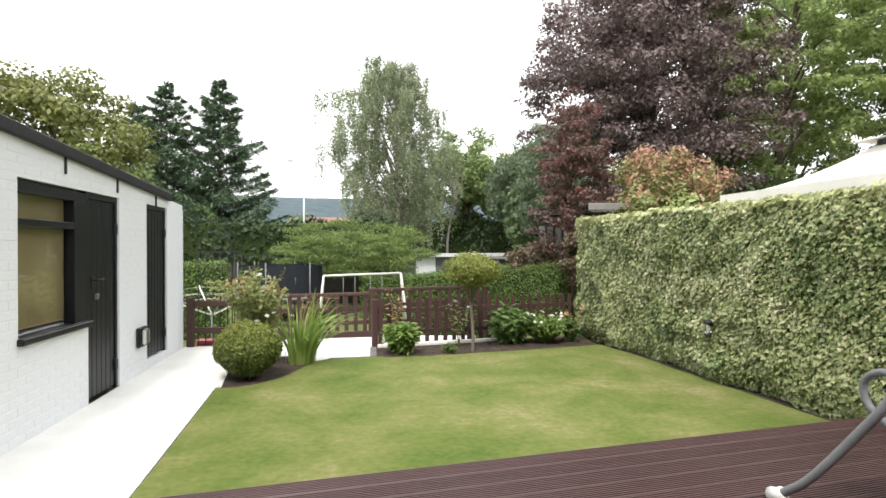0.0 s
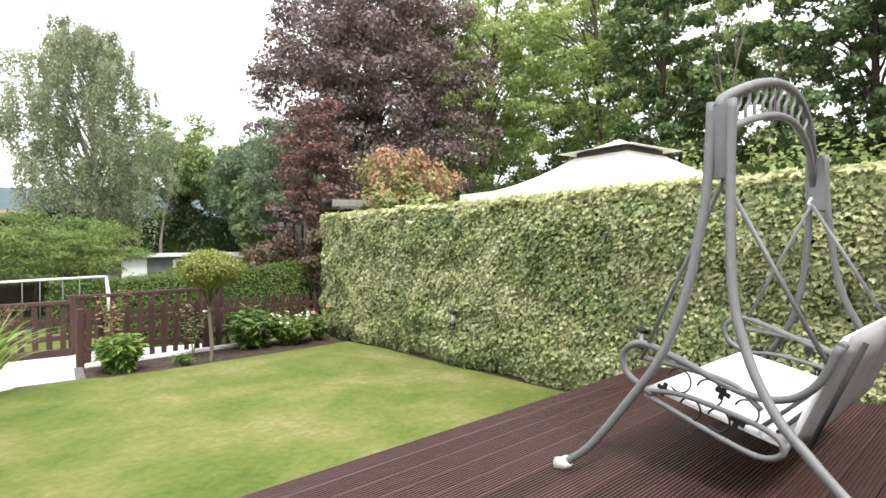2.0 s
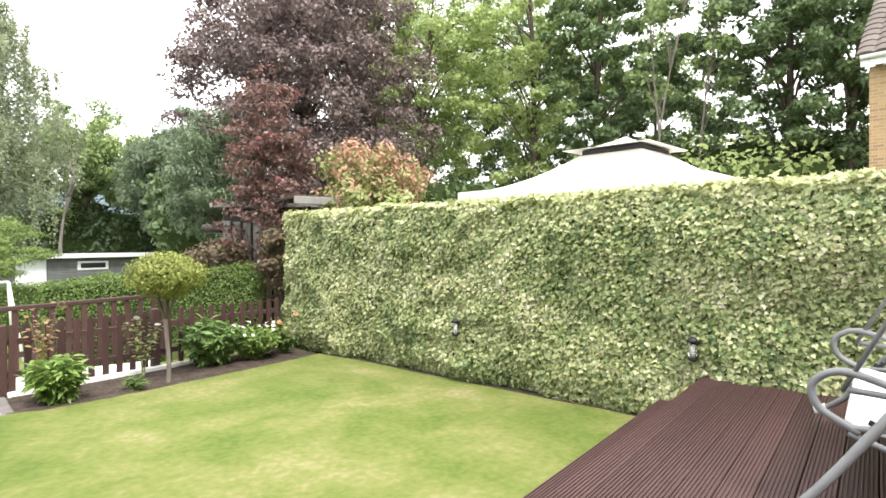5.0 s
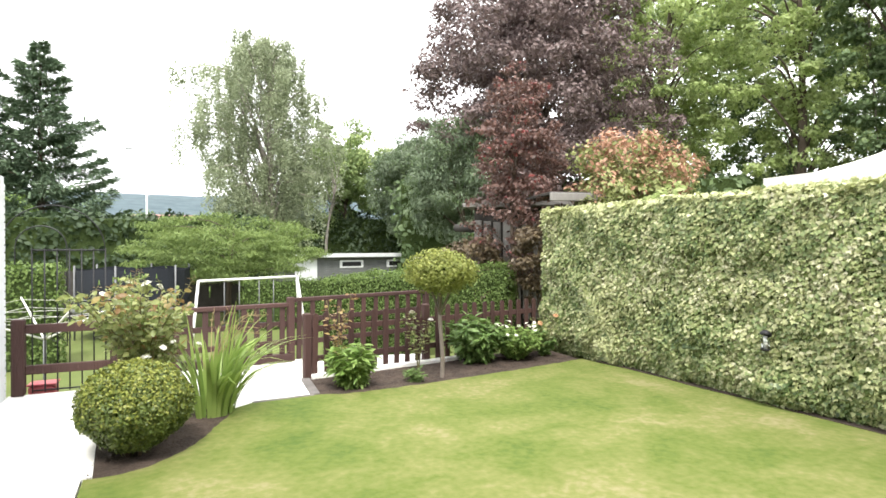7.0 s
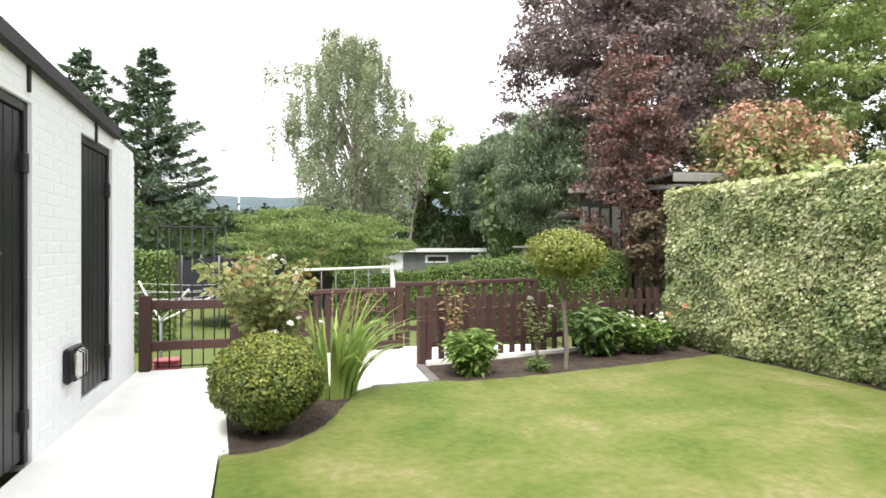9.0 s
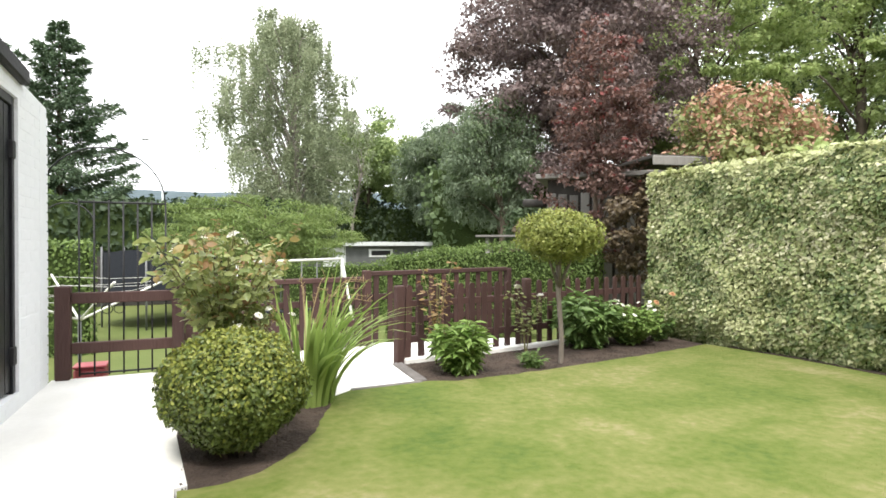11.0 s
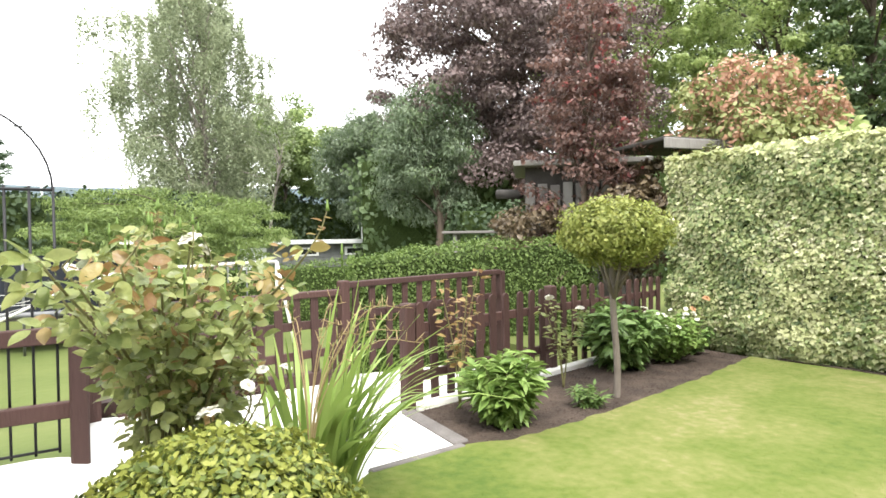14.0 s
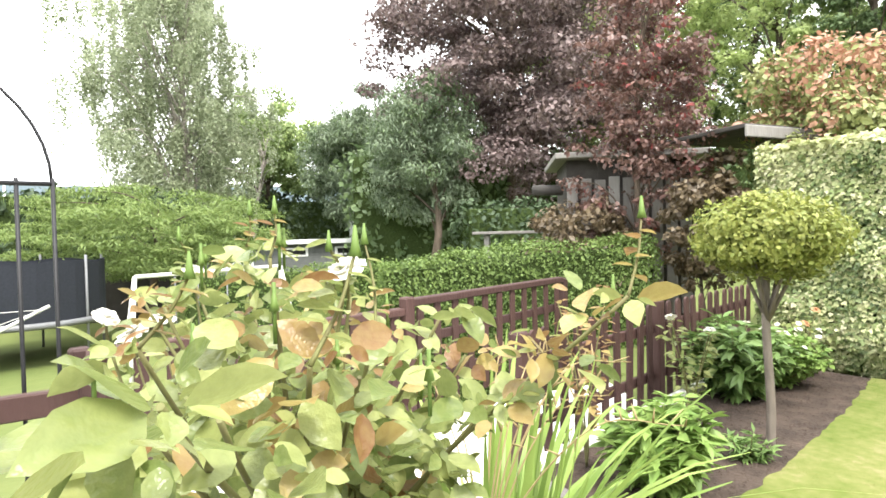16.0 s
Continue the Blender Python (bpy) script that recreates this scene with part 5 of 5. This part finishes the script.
leafy_shrub("bushy green peony with pointed leaves in the bed", (2.14, 7.42, YARD), 0.25, 0.54, 0.12, M["shrublight"], 60, 85, LANCE, 0.75)
leafy_shrub("small young plant in the soil", (2.85, 7.36, YARD), 0.12, 0.2, 0.07, M["shrub"], 10, 86, LONG, 0.7)
leafy_shrub("dark green leafy shrub by the fence", (3.98, 8.05, YARD), 0.36, 0.66, 0.135, M["shrub"], 90, 87, LANCE, 0.5)
leafy_shrub("pale green rounded shrub with tiny white flowers", (4.55, 8.0, YARD), 0.36, 0.48, 0.05, M["shrublight"], 260, 88, OVAL, 0.4, flowers=24)
leafy_shrub("leggy shrub by the hedge", (5.03, 8.05, YARD), 0.2, 0.5, 0.06, M["shrub"], 26, 89, OVAL, 0.4)


def leggy_rose(at, height, seed, mat, petals, n_bloom, lean=0.0):
    rng = np.random.default_rng(seed)
    b = thing("rose_plant", "leggy rose with sparse leaves against the fence", "plant", at=at, group="leggy roses")
    P, N, T = [], [], []
    for i in range(4):
        a = rng.uniform(0, 2 * math.pi)
        top = Vector((0.16 * math.cos(a) + lean, 0.12 * math.sin(a), height * rng.uniform(0.75, 1)))
        pts = curve([(0, 0, 0), (top.x * 0.3, top.y * 0.3, top.z * 0.5), top], 8)
        part("cane", tube(pts, 0.007, 0.003, 6), M["stem"], b)
        for q in pts[6:]:
            for j in range(3):
                g = rng.uniform(0, 2 * math.pi)
                P.append(q + Vector((math.cos(g), math.sin(g), 0)) * 0.04)
                T.append((math.cos(g), math.sin(g), 0.2))
                N.append((rng.normal() * 0.4, rng.normal() * 0.4, 1))
        if i < n_bloom:
            bm = bmesh.new()
            rosette(bm, top + Vector((0, 0, 0.02)), 0.036, rng)
            part("bloom", bm, petals, b)
    P, N, T = np.array(P), np.array(N), np.array(T)
    scatter("leaves", OVAL, P, N, rng.uniform(0.04, 0.075, len(P)), mat, b, rng, 0.2, T)


leggy_rose((2.08, 7.85, YARD), 1.0, 90, M["rosered"], M["petal"], 0)
leggy_rose((3.08, 7.85, YARD), 0.72, 91, M["rose"], M["petal"], 2)
leggy_rose((5.05, 8.02, YARD), 0.6, 92, M["rose"], M["orange"], 2)


# ---- neighbour's side: shrub, gazebo, sheds and house ----
tree("photinia_bush", "rounded photinia with orange-red young leaves over the hedge", (7.1, 8.5, 0), 3.35, 0.98, 1.6, 0.075, M["photinia"], 92, 150, 95, trunk=0.05, clump=0.27, droop=-0.3, open_mid=0.15, flat=0.9, shape=OVAL, second=(M["photred"], 0.44))
tree("fig_sapling", "bright green large-leaved sapling above the hedge", (6.6, 7.3, 0), 2.35, 0.22, 1.9, 0.14, M["lime"], 8, 10, 94, trunk=0.02, shape=OVAL, clump=0.6)
gz = thing("gazebo", "cream canvas gazebo roof with a raised vent tier", "gazebo", at=(7.3, 3.85, -0.05), turn=0)


def canopy(half, z0, z1, top_half, sag, n=8):
    """A four-sided canvas roof whose faces sag slightly."""
    bm = bmesh.new()
    for k in range(4):
        rot = Matrix.Rotation(k * math.pi / 2, 4, "Z")
        rows = []
        for i in range(n + 1):
            u = i / n
            h = half + (top_half - half) * u
            z = z0 + (z1 - z0) * (u ** 1.8)
            rows.append([bm.verts.new(rot @ Vector((-h + 2 * h * j / n, -h, z - sag * math.sin(math.pi * j / n) * math.sin(math.pi * u)))) for j in range(n + 1)])
        for a, b in zip(rows, rows[1:]):
            for j in range(n):
                bm.faces.new((a[j], a[j + 1], b[j + 1], b[j])).smooth = True
    bmesh.ops.remove_doubles(bm, verts=bm.verts, dist=0.002)
    bmesh.ops.recalc_face_normals(bm, faces=bm.faces)
    return bm


part("canopy", canopy(1.42, 2.20, 2.64, 0.40, 0.02), M["canvas"], gz)
part("valance", box(box(bmesh.new(), (-1.45, -1.46, 2.04), (1.45, -1.44, 2.2)), (-1.46, -1.44, 2.04), (-1.44, 1.44, 2.2)), M["canvas"], gz)
# solid dark block in the open vent, the gap's shade as colour
part("vent_gap", slab((-0.38, -0.38, 2.58), (0.38, 0.38, 2.71), 0.01), M["charcoal"], gz)
part("vent_canopy", canopy(0.55, 2.70, 2.87, 0.01, 0.0), M["canvas"], gz)
for sx in (-1, 1):
    for sy in (-1, 1):
        part("pole", tube([(sx * 1.40, sy * 1.40, 0), (sx * 1.40, sy * 1.40, 2.2)], 0.03), M["iron"], gz)

brickwall = bpy.data.materials.new("yellow_stock_brickwork")
brickwall.use_nodes = True
nb, lb = brickwall.node_tree.nodes, brickwall.node_tree.links
bt = nb.new("ShaderNodeTexBrick")
bt.inputs["Scale"].default_value = 1.0
bt.inputs["Brick Width"].default_value, bt.inputs["Row Height"].default_value, bt.inputs["Mortar Size"].default_value = 0.225, 0.075, 0.008
bt.inputs["Color1"].default_value, bt.inputs["Color2"].default_value, bt.inputs["Mortar"].default_value = (0.42, 0.27, 0.13, 1), (0.27, 0.165, 0.08, 1), (0.36, 0.30, 0.22, 1)
cb, mb = nb.new("ShaderNodeTexCoord"), nb.new("ShaderNodeMapping")
mb.inputs["Rotation"].default_value = (radians(90), 0, radians(90))
mb.vector_type = "TEXTURE"
lb.new(cb.outputs["Object"], mb.inputs[0])
lb.new(mb.outputs[0], bt.inputs[0])
lb.new(bt.outputs["Color"], nb["Principled BSDF"].inputs["Base Color"])
nb["Principled BSDF"].inputs["Roughness"].default_value = 0.9
house = thing("house", "yellow brick house with grey-brown tiled roof", "house")
HX, HY = 17.0, 2.76
part("wall", slab((HX, -9, 0), (HX + 7, HY, 5.55), 0), brickwall, house)
part("fascia", slab((HX - 0.32, -9, 5.50), (HX - 0.28, HY + 0.12, 5.72)), M["upvc"], house)
part("gutter", tube([(HX - 0.37, -9, 5.7), (HX - 0.37, HY + 0.12, 5.7)], 0.055), M["upvc"], house)
hw = part("window", slab((HX - 0.02, -0.75, 4.92), (HX + 0.05, 2.27, 5.45), 0.01), M["upvc"], house, "white framed horizontal window")
for i in range(3):
    a = -0.68 + i * 0.98
    part("pane", slab((HX - 0.03, a + 0.02, 5.0), (HX - 0.024, a + 0.9, 5.38), 0), M["glass"], hw)
part("sill", slab((HX - 0.09, -0.8, 4.86), (HX, 2.34, 4.92)), M["upvc"], hw)
roof = part("roof", box(bmesh.new(), (0, -9, -0.1), (4.6, HY + 0.15, 0.0), 0, pose(HX - 0.36, 0, 5.76, 0, -38, 0)), M["tile"], house)
tile_mesh = bpy.data.meshes.new("roof_tile")
bm = bmesh.new()
seg = [(-0.165, 0), (-0.15, 0.0), (-0.08, 0.03), (0.0, 0.035), (0.08, 0.03), (0.15, 0.0), (0.165, 0.0)]
a = [bm.verts.new((0.0, y, z + 0.035)) for y, z in seg]
b = [bm.verts.new((0.36, y, z + 0.008)) for y, z in seg]
c = [bm.verts.new((0.0, y, 0.0)) for y, z in seg]
for i in range(6):
    bm.faces.new((a[i], a[i + 1], b[i + 1], b[i]))
    bm.faces.new((c[i], c[i + 1], a[i + 1], a[i]))
bm.to_mesh(tile_mesh)
bm.free()
tile_mesh.materials.append(M["tile"])
for r in range(14):
    for k in range(18):
        ob = part("roof_tile", tile_mesh, None, roof)
        ob.matrix_basis = pose(HX - 0.36, 0, 5.76, 0, -38, 0) @ pose(r * 0.32, HY + 0.02 - k * 0.325, 0.004)

# weathered sheds under the purple tree
old = thing("old_shed", "weathered grey boarded shed with a flat roof", "shed", at=(6.2, 10.75, 0), turn=-40)
part("body", slab((-0.8, 0.0, 0.0), (0.9, 1.3, 2.24)), M["darkwood"], old)
for i in range(9):
    part("board", slab((-0.80 + i * 0.19, -0.03, 0.1), (-0.655 + i * 0.19, 0.0, 2.0 - 0.02 * (i % 3)), 0.006), M["oldwood"], old)
part("roof", slab((-0.98, -0.25, 2.24), (1.05, 1.5, 2.32), 0.01), M["oldwood"], old)
part("gutter_pipe", tube([(-1.25, 0.25, 1.86), (-0.85, 0.1, 1.84)], 0.075), M["darkwood"], old)
lean_to = thing("lean_to", "dark lean-to roof with a pale edge behind the hedge", "shelter", at=(5.85, 8.98, 0), turn=-12)
part("roof", slab((-0.1, -0.15, 2.30), (1.5, 1.0, 2.35), 0.01), M["darkwood"], lean_to)
part("fascia", slab((-0.12, -0.18, 2.20), (1.5, -0.15, 2.33), 0.01), M["oldwood"], lean_to)
for x in (0.6, 1.2):
    part("post", slab((x, -0.14, 0), (x + 0.09, -0.05, 2.2), 0.01), M["oldwood"], lean_to)
bench = thing("potting_bench", "grey wooden bench under the copper beech", "bench", at=(5.3, 11.6, 0), turn=-42)
for i in range(3):
    part("plank", slab((-0.9, i * 0.16, 1.24), (0.9, i * 0.16 + 0.14, 1.28), 0.006), M["oldwood"], bench)
for sx in (-0.7, 0.7):
    part("leg", slab((sx - 0.04, 0.1, -0.8), (sx + 0.04, 0.4, 1.24), 0.01), M["oldwood"], bench)
tub = thing("plastic_tub", "small white plastic tub on the bench", "tub", at=(5.5, 11.62, 1.282))
part("tub_body", tube([(0, 0, 0), (0, 0, 0.09)], 0.08, 0.11, 12), M["cap"], tub)
part("rim", tube([(0, 0, 0.085), (0, 0, 0.1)], 0.12, 0.12, 12), M["cap"], tub)

# long low shed at the lower garden's end
far = thing("low_building", "long low grey clad building with white roof edge", "building", at=(4.45, 25.9, LOW), turn=10)
part("wall", slab((0.0, 0, 0), (6.6, 3.0, 1.88)), M["greypanel"], far)
part("end_panel", slab((-0.03, -0.04, 0), (0.95, 0.0, 1.86)), M["whiteroof"], far)
for i in range(14):
    part("cladding_board", slab((0.97, -0.03, 0.5 + i * 0.1), (6.6, -0.005, 0.585 + i * 0.1), 0.006), M["greypanel"], far)
part("roof", slab((-0.15, -0.25, 1.88), (6.8, 3.2, 2.0), 0.01), M["greypanel"], far)
part("roof_edge", slab((-0.17, -0.29, 1.86), (6.82, -0.25, 2.03), 0.005), M["whiteroof"], far)
for x in (2.0, 4.35):
    w = part("window", slab((x, -0.055, 1.38), (x + 1.15, -0.03, 1.72), 0.01), M["upvc"], far, "white framed window")
    part("pane", slab((x + 0.12, -0.062, 1.45), (x + 1.03, -0.058, 1.65), 0), M["iron"], w, "dark pane")

# ---- lower garden ----
frame_swing = thing("childrens_swing", "white metal children's swing frame on the lower lawn", "swing", at=(0, 0, 0))
A, B = Vector((0.62, 15.15, 0.73)), Vector((2.78, 15.1, 0.79))
part("top_bar", tube([A, B], 0.03), M["cap"], frame_swing)
for e, d in ((A, -0.15), (B, 0.15)):
    for sy in (-0.6, 0.6):
        part("leg", tube([e, (e.x + d, e.y + sy, LOW)], 0.03), M["cap"], frame_swing)
for u in (0.25, 0.4, 0.6, 0.75):
    q = A.lerp(B, u)
    part("rope", tube([q, q - Vector((0, 0, 1.05))], 0.012, sides=6), M["steel"], frame_swing)
for u in (0.25, 0.6):
    q = A.lerp(B, u)
    part("swing_seat", slab(q + Vector((-0.05, -0.1, -1.08)), q + Vector((0.4, 0.1, -1.04)), 0.01), M["net"], frame_swing)

tramp = thing("trampoline", "round trampoline with dark safety net", "trampoline", at=(-0.9, 18.2, LOW))
R = 1.35
ringp = [(R * math.cos(a), R * math.sin(a), 0.72) for a in (2 * math.pi * k / 28 for k in range(29))]
part("rim", tube(ringp, 0.06, sides=6), M["steel"], tramp)
bm = bmesh.new()
bmesh.ops.create_circle(bm, cap_ends=True, segments=28, radius=R - 0.05, matrix=Matrix.Translation((0, 0, 0.72)))
part("mat", bm, M["net"], tramp)
bm = bmesh.new()
va = [bm.verts.new((0.98 * x, 0.98 * y, 0.75)) for x, y, z in ringp[:-1]]
vb = [bm.verts.new((0.98 * x, 0.98 * y, 1.75 + 0.03 * math.cos(6 * math.atan2(y, x)))) for x, y, z in ringp[:-1]]
for i in range(28):
    bm.faces.new((va[i], va[(i + 1) % 28], vb[(i + 1) % 28], vb[i]))
part("safety_net", bm, M["net"], tramp)
for k in range(6):
    a = k * math.pi / 3 + 0.3
    part("post", tube([(R * math.cos(a), R * math.sin(a), 0), (R * math.cos(a), R * math.sin(a), 1.85)], 0.022), M["steel"], tramp)
tagged(part("fence_panel", slab((-7.5, 22.8, LOW), (2.2, 22.9, 0.75)), M["darkwood"]), "dark board fence at the lower garden's end", "fence", kind="structure")

dryer = thing("clothes_dryer", "folded-out rotary clothes dryer with grey arms and lines", "clothes dryer", at=(-1.55, 11.7, LOW))
part("pole", tube([(0, 0, 0), (0, 0, 0.95)], 0.022), M["steel"], dryer)
arms = []
for k in range(4):
    a = k * math.pi / 2 + 0.45
    tip = Vector((1.3 * math.cos(a), 1.3 * math.sin(a), 1.45))
    arms.append(tip)
    part("arm", tube([(0, 0, 0.88), tip], 0.016), M["cap"], dryer)
for lev in (0.55, 0.75, 0.95):
    for k in range(4):
        p0, p1 = arms[k], arms[(k + 1) % 4]
        c = Vector((0, 0, 0.88))
        part("line", tube([c.lerp(p0, lev), (c.lerp(p0, lev) + c.lerp(p1, lev)) / 2 - Vector((0, 0, 0.03)), c.lerp(p1, lev)], 0.004, sides=4), M["cap"], dryer)
crate = thing("toy_box", "faded red plastic toy box on the ground by the gate", "box", at=(-0.9, 8.5, -0.09))
part("body", slab((-0.12, -0.1, 0.0), (0.12, 0.1, 0.13), 0.02), M["pink"], crate)
part("lid", slab((-0.13, -0.11, 0.13), (0.13, 0.11, 0.15), 0.006), M["pink"], crate)
obelisk = thing("plant_hoop", "thin black iron hoop standing by the far hedge", "plant support", at=(-3.2, 17.0, LOW))
hp = [(0, 0, 0), *[(0.5 - 0.5 * math.cos(a), 0, 2.3 + 0.5 * math.sin(a)) for a in (math.pi * k / 14 for k in range(15))], (1.0, 0, 0)]
part("hoop", tube(hp, 0.014, sides=6), M["iron"], obelisk)

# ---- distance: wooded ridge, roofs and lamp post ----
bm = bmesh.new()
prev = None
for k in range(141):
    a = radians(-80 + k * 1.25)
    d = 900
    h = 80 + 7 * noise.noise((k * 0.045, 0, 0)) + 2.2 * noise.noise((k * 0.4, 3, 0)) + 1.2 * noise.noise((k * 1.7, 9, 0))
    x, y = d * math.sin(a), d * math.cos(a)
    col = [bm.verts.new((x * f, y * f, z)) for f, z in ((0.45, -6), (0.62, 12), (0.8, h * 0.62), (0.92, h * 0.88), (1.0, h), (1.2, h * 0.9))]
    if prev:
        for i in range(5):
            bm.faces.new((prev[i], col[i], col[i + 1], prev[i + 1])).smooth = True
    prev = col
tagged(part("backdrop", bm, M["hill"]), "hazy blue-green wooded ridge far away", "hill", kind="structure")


def far_house(at, w, d, h, roof_h, turn, label):
    f = thing("far_house", label, "house", group="far houses", at=at, turn=turn)
    part("wall", slab((-w / 2, -d / 2, 0), (w / 2, d / 2, h), 0), M["redbrick"], f)
    bm = bmesh.new()
    q = [bm.verts.new(v) for v in ((-w / 2 - .3, -d / 2 - .3, h), (w / 2 + .3, -d / 2 - .3, h), (w / 2 + .3, d / 2 + .3, h), (-w / 2 - .3, d / 2 + .3, h), (-w / 2 + 1.5, 0, h + roof_h), (w / 2 - 1.5, 0, h + roof_h))]
    for idx in ((0, 1, 5, 4), (1, 2, 5), (2, 3, 4, 5), (3, 0, 4)):
        bm.faces.new([q[i] for i in idx])
    part("roof", bm, M["redtile"], f)
    for i in range(3):
        x = -w / 2 + w * (i + 0.5) / 3
        for z in (0.9, h - 1.7):
            win = part("window", slab((x - 0.6, -d / 2 - 0.05, z), (x + 0.6, -d / 2, z + 1.2), 0.02), M["upvc"], f)
            part("pane", slab((x - 0.5, -d / 2 - 0.06, z + 0.1), (x + 0.5, -d / 2 - 0.055, z + 1.1), 0), M["iron"], win)


M["redtile"] = shade("red_clay_tile", (0.28, 0.17, 0.135), (0.18, 0.105, 0.085), 2.0, 0.9, 0.2, 8.0)
far_house((16.4, 72, -2), 6.5, 8, 5.2, 2.2, -8, "red brick house with clay roof far behind the trees")
far_house((-3.8, 92, -1.6), 12, 9, 5.2, 2.8, 5, "red roofed house far beyond the hedge")
tree("broadleaf_tree", "dark rounded tree far beyond the hedge", (-5.5, 88, -3), 9.5, 4.0, 1.5, 0.5, M["darkleaf"], 60, 90, 95)
post = thing("street_lamp", "tall pale street lamp far beyond the hedge", "street lamp", at=(-3.6, 60, -2))
part("pole", tube([(0, 0, 0), (0, 0, 12.2)], 0.11, 0.06), M["whiteroof"], post)
part("arm", tube([(0, 0, 12.2), (-0.6, 0, 12.6), (-1.2, 0, 12.6)], 0.05), M["whiteroof"], post)
part("lamp_head", slab((-1.7, -0.12, 12.55), (-1.1, 0.12, 12.68), 0.03), M["greypanel"], post)
pole = thing("fence_post", "pale concrete post by the dark hedge", "post", at=(11.3, 30.4, LOW))
part("shaft", slab((-0.11, -0.11, 0), (0.11, 0.11, 3.6), 0.02), M["whiteroof"], pole)

# painted bricks of the shed wall
for i, (y, z, length) in enumerate(brick_list):
    ob = part("brick", brick(length), None, shed)
    ob.matrix_basis = pose(SX - 0.0036 + r_brick.uniform(-0.0006, 0.0006), y + 0.006, z + 0.006)
